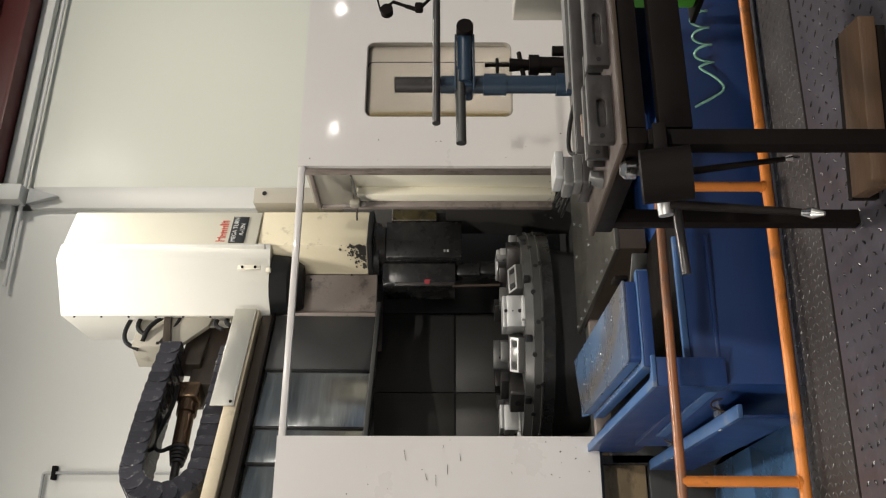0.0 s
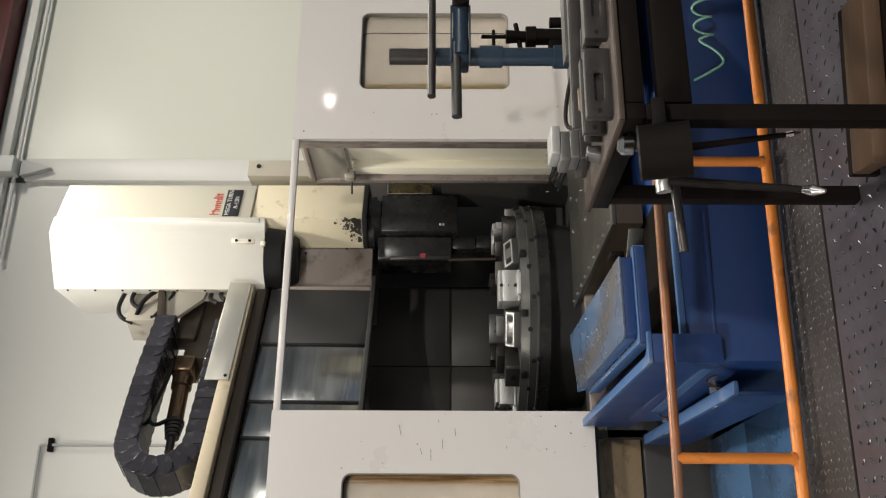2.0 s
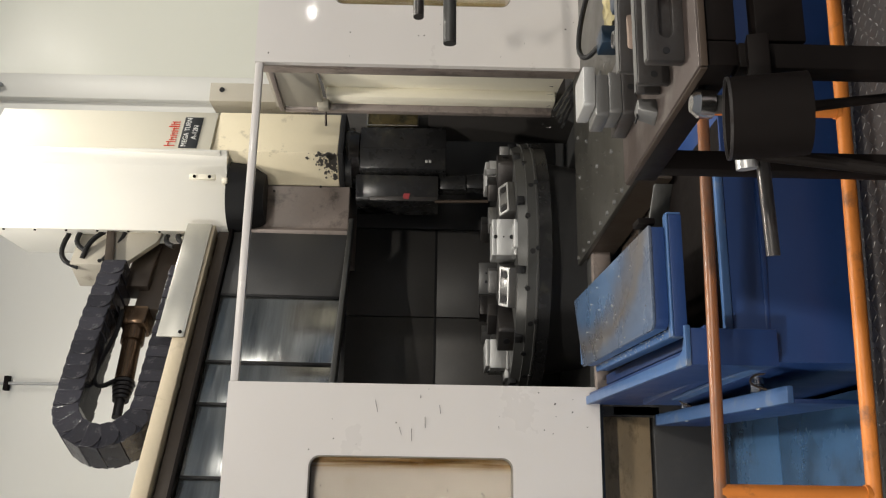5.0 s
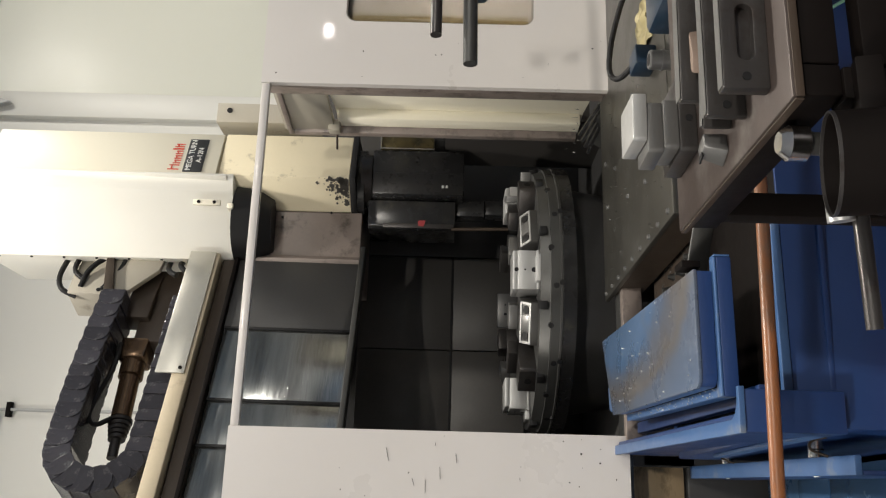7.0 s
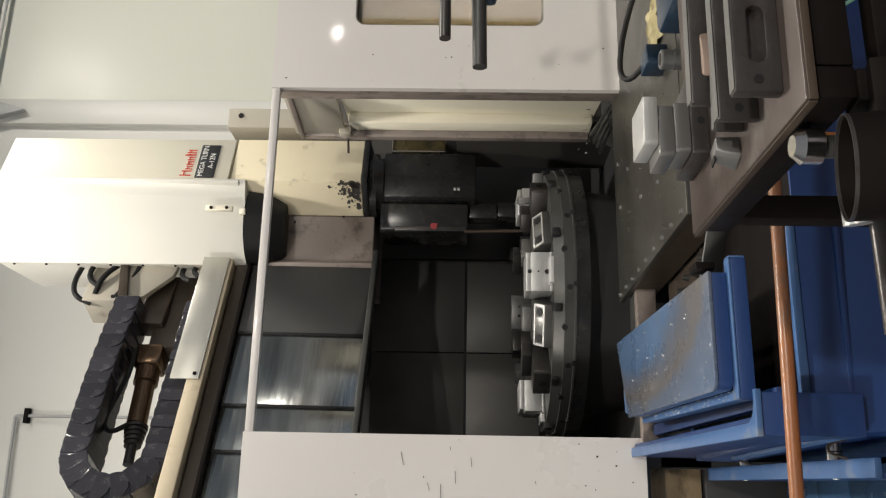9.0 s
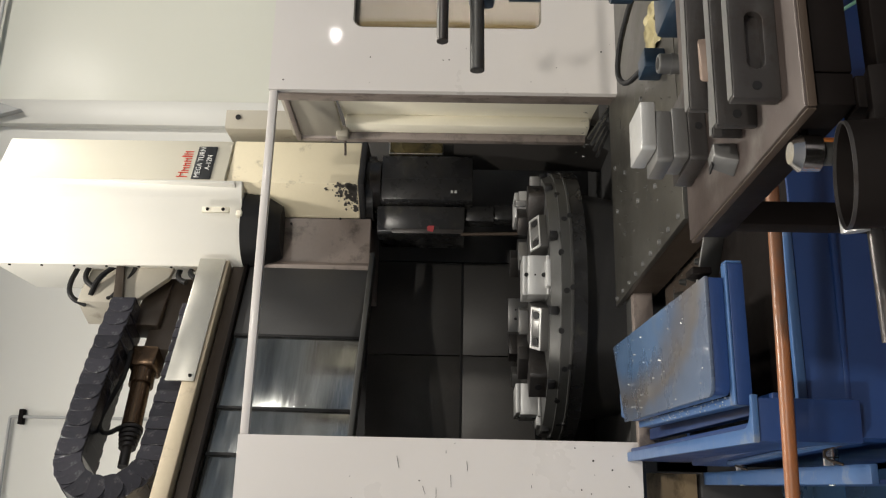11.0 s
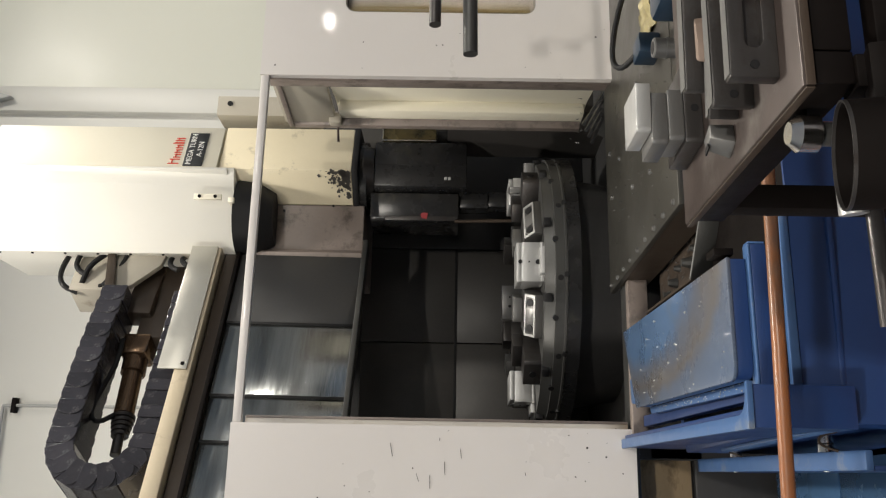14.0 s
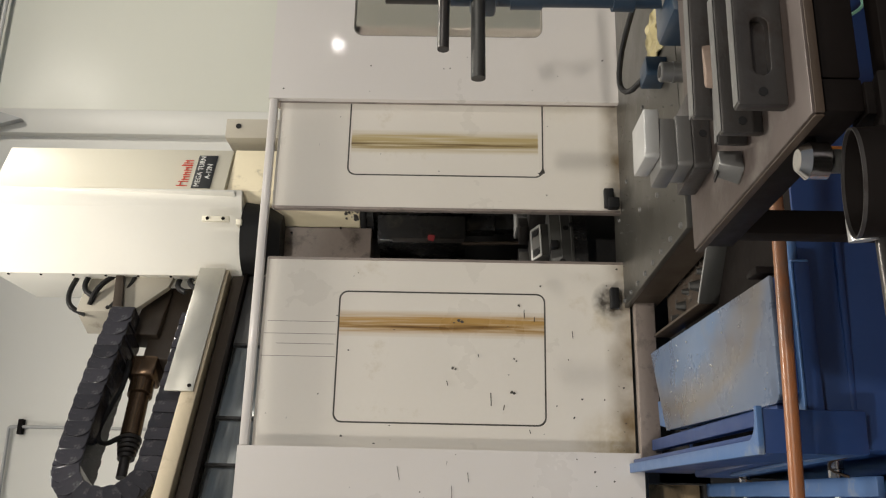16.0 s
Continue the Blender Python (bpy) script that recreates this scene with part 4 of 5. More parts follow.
for sx, sz, ln, tilt in ((0.56, 0.23, 0.03, 10), (0.30, 0.55, 0.05, 4), (0.36, 0.72, 0.02, 30), (0.27, 0.50, 0.02, -20), (0.64, 0.42, 0.035, 3), (0.62, 0.38, 0.02, 0), (0.18, 0.40, 0.015, 40), (0.47, 0.6, 0.012, 20)):
    part("scratch", box(B(), -0.0015, 0.0015, -0.0006, 0.0, -ln / 2, ln / 2, 0, m=Matrix.Translation((sx, -0.0005, sz)) @ Matrix.Rotation(radians(90 - tilt * 0.5), 4, "Y")), SOOT, left_door)
for sx, z0, z1 in ((0.595, 1.17, 1.44), (0.545, 1.165, 1.45), (0.505, 1.17, 1.40), (0.455, 1.165, 1.455)):
    part("scratch", box(B(), sx - 0.001, sx + 0.001, -0.0006, 0.0, z0, z1, 0), SADDLE, left_door, "thin brown run mark")
for sx, sz, ln, tilt in ((-0.205, 1.154, 0.05, 4), (-0.155, 1.10, 0.045, 8), (-0.19, 1.20, 0.03, 60), (-0.10, 1.04, 0.035, 20), (-0.09, 1.30, 0.05, 40), (-0.05, 1.12, 0.012, 0), (-0.17, 0.80, 0.012, 30)):
    part("scratch", box(B(), -0.0010, 0.0010, -0.0012, -0.0004, -ln / 2, ln / 2, 0, m=Matrix.Translation((sx, 0, sz)) @ Matrix.Rotation(radians(90 - tilt * 0.3), 4, "Y")), SOOT, lathe)


def specks(parent, count, seed, x0, x1, z0, z1, big=()):
    """Small black chips in the paint, uneven in shape."""
    rng = random.Random(seed)
    bm = B()
    spots = [(rng.uniform(x0, x1), z0 + (z1 - z0) * rng.random() ** 1.6, rng.choice((0.0016, 0.002, 0.0028, 0.004))) for _ in range(count)] + list(big)
    for sx, sz, s in spots:
        pts = [(s * rng.uniform(0.5, 1.3) * math.cos(i * math.tau / 8), s * rng.uniform(0.5, 1.5) * math.sin(i * math.tau / 8)) for i in range(8)]
        prism(bm, pts, -0.0004, 0.0008, 0, m=Matrix.Translation((sx, 0.0, sz)) @ Matrix.Rotation(radians(90), 4, "X"))
    tagged(part("paint_chips", bm, SOOT, parent, "small dark chips in the white paint"), kind="stuff")


specks(left_door, 34, 8, 0.03, 0.84, 0.03, 1.42, ((0.61, 0.68, 0.008), (0.605, 0.665, 0.006), (0.60, 0.70, 0.004), (0.675, 0.44, 0.006), (0.42, 0.70, 0.006), (0.415, 0.69, 0.004), (0.33, 0.47, 0.006), (0.325, 0.46, 0.005), (0.46, 0.46, 0.004)))
specks(right_door, 14, 9, 0.03, 0.80, 0.03, 1.42, ((0.170, 0.345, 0.011), (0.175, 0.335, 0.007), (0.185, 0.34, 0.006)))
specks(lathe, 16, 10, -0.28, -0.01, 0.42, 1.88)
specks(lathe, 12, 12, 1.47, 1.74, 0.42, 1.88)

# cable chain on the cross rail: a top run, a half turn and a bottom run, in the rail's own space
CHAIN_R, CHAIN_U, CHAIN_Z, CHAIN_V = 0.183, -1.062, 2.590, 0.105
loop = [(-0.25 - 0.812 * k / 40, CHAIN_Z + CHAIN_R + 0.012 * math.sin(math.pi * k / 40), 180.0) for k in range(40)]
loop += [(CHAIN_U - CHAIN_R * math.sin(radians(a)), CHAIN_Z + CHAIN_R * math.cos(radians(a)), 180.0 - a) for a in range(0, 180, 4)]
loop += [(CHAIN_U + 0.807 * k / 40, CHAIN_Z - CHAIN_R, 0.0) for k in range(41)]
chain = on_rail("cable_chain", box(B(), -0.30, -0.21, 0.01, 0.18, 2.715, 2.825, 0.008), CHAIN, "black plastic cable chain in a loop")
# the body tapers a little, so that each link slips into the next one
bm = prism(B(), [(-0.052, -0.059), (0.048, -0.0625), (0.048, 0.0625), (-0.052, 0.059)], -0.100, 0.100, 0.003, m=STAND_UP)
for v in bm.verts:
    v.co.y *= 1 + 0.3 * v.co.x
# each side plate ends in a broad round cheek that laps the next link
cheek = [(-0.030, -0.060), (0.0, -0.062)] + [(0.002 + 0.046 * math.cos(radians(a)), 0.061 * math.sin(radians(a))) for a in range(-75, 76, 15)] + [(0.0, 0.062), (-0.030, 0.060)]
for s in (-1, 1):
    old = set(bm.verts)
    prism(bm, cheek, s * 0.104 - 0.004, s * 0.104 + 0.004, 0.0022, m=STAND_UP)
    for v in bm.verts:
        if v not in old:
            v.co.y += s * 0.05 * v.co.x
link_mesh = finish("chain_link", bm, CHAIN, 20)
gone, step, last = 0.072, 0.072, None
for u, w, turn_ in loop:
    if last:
        gone += math.hypot(u - last[0], w - last[1])
    last = (u, w)
    if gone >= step:
        gone -= step
        ob = new("chain_link", link_mesh)
        ob.parent = chain
        ob.matrix_basis = Matrix.Translation((u, CHAIN_V, w)) @ Matrix.Rotation(radians(turn_), 4, "Y")

bm = B()
rod(bm, (-0.83, 0.20, 2.615), (-0.50, 0.20, 2.640), 0.048, None, 24)
rod(bm, (-0.60, 0.20, 2.632), (-0.52, 0.20, 2.638), 0.060, None, 24)
box(bm, -0.52, -0.40, 0.13, 0.27, 2.57, 2.71, 0.018)
motor = on_rail("feed_motor", bm, COPPER, "brown oily feed motor inside the chain loop")
bm = B()
for k in range(5):
    rod(bm, (-0.84 - 0.022 * k, 0.20, 2.613 - 0.002 * k), (-0.856 - 0.022 * k, 0.20, 2.611 - 0.002 * k), 0.056 - 0.004 * k, None, 20)
rod(bm, (-1.04, 0.20, 2.598), (-0.83, 0.20, 2.615), 0.024, None, 16)
part("connector", bm, STEEL, motor, "ribbed steel cable connector")
part("motor_cable", tube(B(), [(-0.86, 0.15, 2.640), (-0.93, 0.11, 2.690), (-0.88, 0.10, 2.735), (-0.74, 0.11, 2.715), (-0.58, 0.12, 2.690), (-0.45, 0.12, 2.70)], 0.012), BLACK, motor)
on_rail("carriage", box(B(), -0.42, 0.05, 0.14, 0.40, 2.47, 2.66, 0.02), BROWN, "brown oily carriage behind the chain")
on_rail("carriage_arm", prism(B(), [(-0.30, 0.10), (-0.20, 0.10), (0.02, 0.13), (0.02, 0.22), (-0.30, 0.22)], 2.60, 2.73, 0.01), BROWN)
jb = on_rail("junction_box", box(B(), -0.160, 0.12, 0.10, 0.30, 2.815, 3.060, 0.006), SIDE, "cream sheet junction box with shade in its colour")
part("hole", rod(B(), (-0.135, 0.094, 2.900), (-0.135, 0.101, 2.900), 0.011, None, 12), BLACK, jb)
on_rail("chain_bracket", prism(B(), [(-0.20, 2.82), (0.10, 2.86), (0.10, 2.58), (-0.02, 2.60), (-0.16, 2.72)], -0.085, -0.055, 0.004, m=STAND_UP), SIDE, "cream folded bracket for the chain with shade in its colour")
on_rail("chain_strap", prism(B(), [(-0.29, 2.80), (-0.20, 2.84), (0.10, 2.90), (0.10, 2.86), (-0.20, 2.79)], -0.052, -0.03, 0.003, m=STAND_UP), BROWN)
for pts in (((0.08, 0.10, 3.12), (-0.06, 0.09, 3.13), (-0.14, 0.10, 3.10), (-0.16, 0.13, 3.02)), ((0.08, 0.08, 3.05), (-0.03, 0.08, 3.06), (-0.07, 0.10, 2.99)), ((0.08, 0.06, 2.88), (-0.02, 0.07, 2.98), (-0.12, 0.10, 3.00)), ((0.08, 0.06, 2.80), (0.0, 0.06, 2.79), (-0.14, 0.09, 2.88)), ((0.08, 0.10, 2.50), (0.01, 0.05, 2.50), (-0.05, 0.03, 2.45)), ((0.08, 0.10, 2.57), (-0.02, 0.06, 2.56), (-0.06, 0.05, 2.50))):
    on_rail("hose", tube(B(), pts, 0.014), BLACK, "black bent hose")
part("side_box", box(B(), 1.832, 1.952, 1.25, 2.3, 1.60, 2.445, 0.004), SIDE, lathe, "dull pale sheet duct behind the head")
part("box_hole", rod(B(), (1.905, 1.246, 2.372), (1.905, 1.252, 2.372), 0.016, None, 14), BLACK, lathe)

# ---------------------------------------------------------------- chip bin and coolant tank, blue
tank = thing("coolant_tank", "dark blue painted sheet steel coolant tank", "tank")
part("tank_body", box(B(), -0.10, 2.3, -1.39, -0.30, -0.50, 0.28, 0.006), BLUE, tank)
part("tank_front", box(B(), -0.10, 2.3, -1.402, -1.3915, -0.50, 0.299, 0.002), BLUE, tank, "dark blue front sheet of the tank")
part("tank_ledge", box(B(), -0.02, 0.42, -1.405, -1.385, 0.300, 0.322, 0.003), BLUE_LIT, tank, "lighter blue folded ledge")
# near-black sheet laid on the tank top as the shade of the gap
part("tank_well", box(B(), -0.03, 0.60, -1.372, -0.32, 0.2805, 0.286, 0.001), IRON, tank, "near-black sheet for the shaded gap on the tank")
part("tank_edge", box(B(), -0.112, -0.101, -1.385, -0.58, 0.205, 0.245, 0.003), BLUE_LIT, tank, "light blue folded edge")

tray = thing("chip_tray", "blue sheet steel chip tray with a folded lip", "tray")
bm = B()
box(bm, -0.115, -0.100, -1.43, 0.05, 0.20, 0.435, 0.004)
box(bm, -0.115, -0.02, -1.436, -1.424, 0.20, 0.435, 0.004)
box(bm, -0.10, 0.42, -1.40, 0.0, 0.20, 0.215, 0.004)
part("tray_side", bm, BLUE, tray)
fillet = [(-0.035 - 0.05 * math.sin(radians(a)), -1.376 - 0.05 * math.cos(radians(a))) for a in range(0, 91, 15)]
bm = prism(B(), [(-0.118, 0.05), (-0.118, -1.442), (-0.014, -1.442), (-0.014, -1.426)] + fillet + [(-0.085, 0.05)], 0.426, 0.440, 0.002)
part("tray_lip", bm, BLUE_LIT, tray, "light blue worn folded lip")
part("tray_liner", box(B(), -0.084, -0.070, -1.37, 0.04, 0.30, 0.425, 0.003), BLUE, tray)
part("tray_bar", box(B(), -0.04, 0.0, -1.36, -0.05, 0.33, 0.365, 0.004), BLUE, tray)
rng = random.Random(31)
bm = B()
for k in range(45):
    bmesh.ops.create_icosphere(bm, subdivisions=1, radius=rng.uniform(0.0015, 0.004), matrix=Matrix.Translation((rng.uniform(-0.068, -0.045), rng.uniform(-1.35, -0.1), 0.3)))
tagged(part("chips", bm, BRIGHT, tray, "small bright chips"), kind="stuff")
tray.matrix_basis = Matrix.Translation((-0.10, -1.43, 0)) @ Matrix.Rotation(radians(-1.9), 4, "Z") @ Matrix.Translation((0.10, 1.43, 0))

bar = thing("tray_carrier", "light blue flat bar on shiny pins beside the tray", "bar")
part("carrier_bar", box(B(), -0.196, -0.150, -1.335, 0.05, 0.130, 0.148, 0.003), BLUE_LIT, bar)
part("carrier_bar", box(B(), -0.196, -0.184, -1.335, 0.05, -0.06, 0.129, 0.003), BLUE, bar)
bar.matrix_basis = Matrix.Translation((-0.17, -1.33, 0)) @ Matrix.Rotation(radians(-2.0), 4, "Z") @ Matrix.Translation((0.17, 1.33, 0))
for y in (-1.10, -0.38):
    part("pin", rod(B(), (-0.150, y, 0.138), (-0.105, y, 0.138), 0.019, None, 18), CHROME, bar, "shiny steel pin")
    part("wire_loop", tube(B(), [(-0.104, y - 0.10, 0.150), (-0.112, y - 0.085, 0.185), (-0.135, y - 0.085, 0.190), (-0.150, y - 0.10, 0.149)], 0.0035, 6), RUST, bar, "thin rusty wire loop")
    part("pin_groove", rod(B(), (-0.131, y, 0.138), (-0.128, y, 0.138), 0.0195, None, 18), BLACK, bar)
    for k in (-0.008, 0.008):
        part("bar_screw", rod(B(), (-0.1985, y + k, 0.139), (-0.1955, y + k, 0.139), 0.005, None, 8), BRIGHT, bar)

# the lid, which slides out towards the platform
lid = thing("chip_bin_lid", "worn blue sheet steel lid with wet smears", "lid")
LW, LL = 0.292, 1.09
arc = [(0.034 - 0.034 * math.sin(radians(a)), 0.034 - 0.034 * math.cos(radians(a))) for a in range(0, 91, 15)]
bm = prism(B(), arc[::-1] + [(LW, 0), (LW, 1.27), (0.0, LL)], -0.010, 0.0, 0.003)
part("lid_top", bm, BLUE_LID, lid, "worn light blue lid sheet with grey wet smears")
inset = [(x + 0.004, y + 0.004) for x, y in arc]
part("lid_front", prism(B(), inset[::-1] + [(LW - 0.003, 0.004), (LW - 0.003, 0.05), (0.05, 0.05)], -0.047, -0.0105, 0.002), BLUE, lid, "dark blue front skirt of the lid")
part("front_lip", box(B(), -0.020, LW + 0.030, -0.016, 0.020, -0.053, -0.0475, 0.002), BLUE_LIT, lid, "light blue worn ledge")
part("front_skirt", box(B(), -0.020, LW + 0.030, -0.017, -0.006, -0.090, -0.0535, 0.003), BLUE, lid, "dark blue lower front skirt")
part("skirt_end", box(B(), LW + 0.0305, LW + 0.036, -0.017, 0.020, -0.088, -0.049, 0.002), BLUE_LIT, lid, "light blue folded end")
part("side_skirt", prism(B(), [(0.004, 0.036), (0.014, 0.036), (0.014, LL - 0.01), (0.004, LL - 0.01)], -0.047, -0.0105, 0.002), BLUE_LIT, lid, "light blue side skirt")
part("lid_lip", prism(B(), [(-0.020, 0.021), (0.003, 0.021), (0.003, LL), (-0.020, LL - 0.02)], -0.053, -0.0475, 0.002), BLUE_LIT, lid, "light blue folded side lip")
part("lid_skirt", box(B(), -0.020, -0.010, -0.005, LL - 0.06, -0.088, -0.0535, 0.002), BLUE_LIT, lid, "light blue lower side skirt")
part("lid_flap", prism(B(), [(0.004, LL + 0.006), (0.12, LL + 0.08), (0.12, LL + 0.24), (0.03, LL + 0.22)], -0.045, -0.030, 0.004), BLUE_LIT, lid)
part("lid_hook", box(B(), LW + 0.012, LW + 0.03, 0.03, 0.10, -0.03, 0.018, 0.003), IRON, lid, "small dark steel hook")
rng = random.Random(21)
bm = B()
for k in range(30):
    s = rng.uniform(0.0015, 0.004)
    bmesh.ops.create_icosphere(bm, subdivisions=1, radius=s, matrix=Matrix.Translation((rng.uniform(0.01, LW - 0.01), rng.uniform(0.02, LL - 0.1), 0.001)))
for k in range(60):
    bmesh.ops.create_icosphere(bm, subdivisions=1, radius=rng.uniform(0.0012, 0.003), matrix=Matrix.Translation((rng.uniform(-0.018, 0.002), rng.uniform(0.03, LL - 0.1), -0.0465)))
tagged(part("chips", bm, BRIGHT, lid, "small bright chips"), kind="stuff")

# the front edge stands a little askew
for o in lid.children:
    for v in o.data.vertices:
        v.co.y += 0.052 * v.co.x

# floor pieces beside the tank
covers = structure("floor_cover_frame", box(B(), -2.19, -0.13, -1.50, 0.14, -0.499, -0.235, 0.003), IRON, "dark frame under the wet blue floor covers", "floor frame")
for y0, y1 in ((-1.512, -0.418), (-0.410, 0.15)):
    part("floor_cover", box(B(), -2.2, -0.12, y0, y1, -0.234, -0.18, 0.003), GROUND, covers, "wet blue steel floor cover")

# ---------------------------------------------------------------- guard rails
RY, RU, RL, RR = -1.553, 0.398, 0.034, 0.0180


def guard(x0, x1, top_end, posts, label):
    g = thing("guard_rail", label, "guard rail", "guard rails")
    g.matrix_basis = Matrix.Translation((0.2, RY, 0)) @ Matrix.Rotation(radians(-3.7), 4, "Z") @ Matrix.Translation((-0.2, 0, 0))
    part("top_tube", rod(B(), (x0, 0, RU), (top_end, 0, RU), RR * 0.82, None, 24), ORANGE_WORN, g, "worn orange tube with dark rubbed paint")
    part("bottom_tube", rod(B(), (x0, 0, RL), (x1, 0, RL), RR, None, 24), ORANGE, g)
    for x, top in posts:
        bm = rod(B(), (x, 0, RL), (x, 0, top), RR * 0.92, None, 20)
        rod(bm, (x, 0, RL + 0.012), (x, 0, RL + 0.022), RR * 1.12, None, 20)
        part("post", bm, ORANGE, g)
    return g


guard(-0.545, 2.5, 0.54, ((-0.425, RU), (0.526, RU), (1.5, 0.27), (2.4, 0.27)), "orange painted tubular guard rail at the platform edge")
guard(-2.6, -0.551, -0.551, ((-0.592, RU), (-1.55, RU), (-2.5, RU)), "orange painted tubular guard rail at the platform edge")

# ---------------------------------------------------------------- workbench
bench = thing("workbench", "low steel workbench with a rusty plate top", "workbench")
BX0, BX1, BY0, BY1, BZ = 0.148, 1.75, -2.520, -2.03, 0.713
part("bench_top", box(B(), BX0, BX1, BY0, BY1, BZ - 0.014, BZ, 0.003), BENCH, bench, "rusty brown steel plate top")
bm = B()
box(bm, BX0 - 0.003, BX0 - 0.0005, BY0, BY1, BZ - 0.013, BZ - 0.003, 0.0008)
box(bm, BX0, BX1, BY0 - 0.003, BY0 - 0.0005, BZ - 0.013, BZ - 0.003, 0.0008)
part("top_edge", bm, RUST, bench, "brown rusty plate edge")
bm = B()
box(bm, BX0 + 0.005, BX0 + 0.045, BY0 + 0.005, BY1 - 0.005, BZ - 0.060, BZ - 0.015, 0.003)
box(bm, BX0 + 0.046, BX1 - 0.01, BY0 + 0.005, BY0 + 0.045, BZ - 0.060, BZ - 0.015, 0.003)
box(bm, BX0 + 0.046, BX1 - 0.01, BY1 - 0.045, BY1 - 0.005, BZ - 0.060, BZ - 0.015, 0.003)
part("apron", bm, IRON, bench, "black angle iron apron")
for x, y in ((BX0 + 0.021, BY0 + 0.022), (BX0 + 0.034, BY1 - 0.03), (BX1 - 0.03, BY0 + 0.03), (BX1 - 0.03, BY1 - 0.03)):
    part("leg", box(B(), x - 0.020, x + 0.020, y - 0.020, y + 0.020, 0.0, BZ - 0.06, 0.003), IRON, bench, "black iron leg")
part("crossbar", box(B(), BX0 + 0.05, BX1 - 0.05, BY0 + 0.012, BY0 + 0.042, 0.548, 0.622, 0.003), IRON, bench, "dark lower rail")
part("lower_shelf", box(B(), 0.80, BX1 - 0.05, BY0 + 0.05, BY1 - 0.05, 0.372, 0.388, 0.003), IRON, bench, "black lower shelf")

pot = thing("tool_pot", "black open steel tube holder on the bench end", "tool pot")
bm = B()
prof = [(0.0, -0.104), (0.0585, -0.104), (0.0585, 0.0), (0.0555, 0.0), (0.0555, -0.096), (0.0, -0.096)]
vs = [bm.verts.new((x, 0, z)) for x, z in prof]
es = [bm.edges.new((a, b)) for a, b in zip(vs, vs[1:])]
bmesh.ops.spin(bm, geom=vs + es, cent=(0, 0, 0), axis=(0, 0, 1), angle=math.tau, steps=40)
bmesh.ops.remove_doubles(bm, verts=bm.verts, dist=1e-5)
bmesh.ops.recalc_face_normals(bm, faces=bm.faces)
pot.matrix_basis = pose(0.072, -2.510, 0.672, -14, 0, 0)
part("pot_tube", bm, IRON, pot)
# lighter ring that draws the highlight along the pot's lip
bm = B()
ring_plate(bm, [(0.0588 * math.cos(k * math.tau / 40), 0.0588 * math.sin(k * math.tau / 40)) for k in range(40)], [(0.0567 * math.cos(k * math.tau / 40), 0.0567 * math.sin(k * math.tau / 40)) for k in range(40)], -0.0035, 0.0005)
part("pot_rim", bm, STEEL, pot, "lighter rim ring for the highlight on the lip", Matrix.Rotation(radians(-90), 4, "X"))
part("pot_arm", box(B(), 0.05, 0.12, -0.02, 0.02, -0.06, -0.03, 0.003), IRON, pot)

sock = thing("chrome_socket", "shiny chrome socket hung beside the bench edge", "socket")
bm = B()
rod(bm, (0, 0, 0), (0, 0, 0.022), 0.022, None, 28)
rod(bm, (0, 0, 0.022), (0, 0, 0.032), 0.022, 0.013, 28)
part("socket_cup", bm, CHROME, sock)
part("socket_core", rod(B(), (0, 0, -0.02), (0, 0, 0.0), 0.014, None, 18), DULL, sock)
part("hanger", box(B(), 0.0, 0.06, -0.006, 0.006, 0.01, 0.02, 0.001), IRON, sock)
sock.matrix_basis = pose(0.125, -2.445, 0.672)

steel_rod = thing("steel_rod", "plain round steel rod stuck out from the bench", "rod")
part("bar", rod(B(), (-0.064, -2.285, 0.535), (0.20, -2.33, 0.56), 0.011, None, 20), STEEL, steel_rod)
part("knob", rod(B(), (0.075, -2.31, 0.575), (0.105, -2.315, 0.578), 0.018, None, 20), BRIGHT, steel_rod, "bright knob")

for a, b, w in (((0.092, -2.335, 0.565), (-0.035, -2.555, 0.315), 0.013), ((0.122, -2.44, 0.560), (0.160, -2.44, 0.296), 0.010)):
    wr = thing("hanging_wrench", "dark steel wrench with a bright worn end", "wrench", "wrenches on the bench end")
    va, vb = Vector(a), Vector(b)
    part("shank", rod(B(), va, va.lerp(vb, 0.87), w * 0.9, w * 0.6, 12), IRON, wr)
    bm = rod(B(), va.lerp(vb, 0.87), va.lerp(vb, 0.93), w * 0.6, w * 0.95, 14)
    rod(bm, va.lerp(vb, 0.93), vb, w * 0.95, w * 0.35, 14)
    part("tip", bm, CHROME, wr, "bright worn tip")

# things on the bench
def block_piece(name, dims, at, mat, label, turn_=0, hole=None):
    t = thing(name, label, "steel block", "steel blocks on the bench")
    x, y, z = dims
    part("block", prism(B(), [(0, 0.006), (0.006, 0), (x, 0), (x, y), (0, y)], 0, z, 0.0025), mat, t)
    if hole:
        part("bolt_hole", rod(B(), (hole[0], -0.001, hole[1]), (hole[0], 0.002, hole[1]), 0.006, None, 12), BLACK, t)
    t.matrix_basis = pose(*at, 0, 0, turn_)
    return t


block_piece("steel_packer", (0.13, 0.11, 0.028), (0.236, -2.165, BZ), STEEL, "flat grey steel packing plate on the bench", 2, (0.055, 0.012))
block_piece("jaw_block", (0.082, 0.070, 0.024), (0.240, -2.163, BZ + 0.028), MID, "grey machined steel jaw block on a packer", 2)
block_piece("jaw_block", (0.084, 0.075, 0.025), (0.234, -2.161, BZ + 0.052), MID, "grey machined steel jaw block on top of others", 2)
block_piece("jaw_block", (0.078, 0.088, 0.023), (0.252, -2.162, BZ + 0.077), BRIGHT, "pale machined steel jaw block with a bright top", -2)


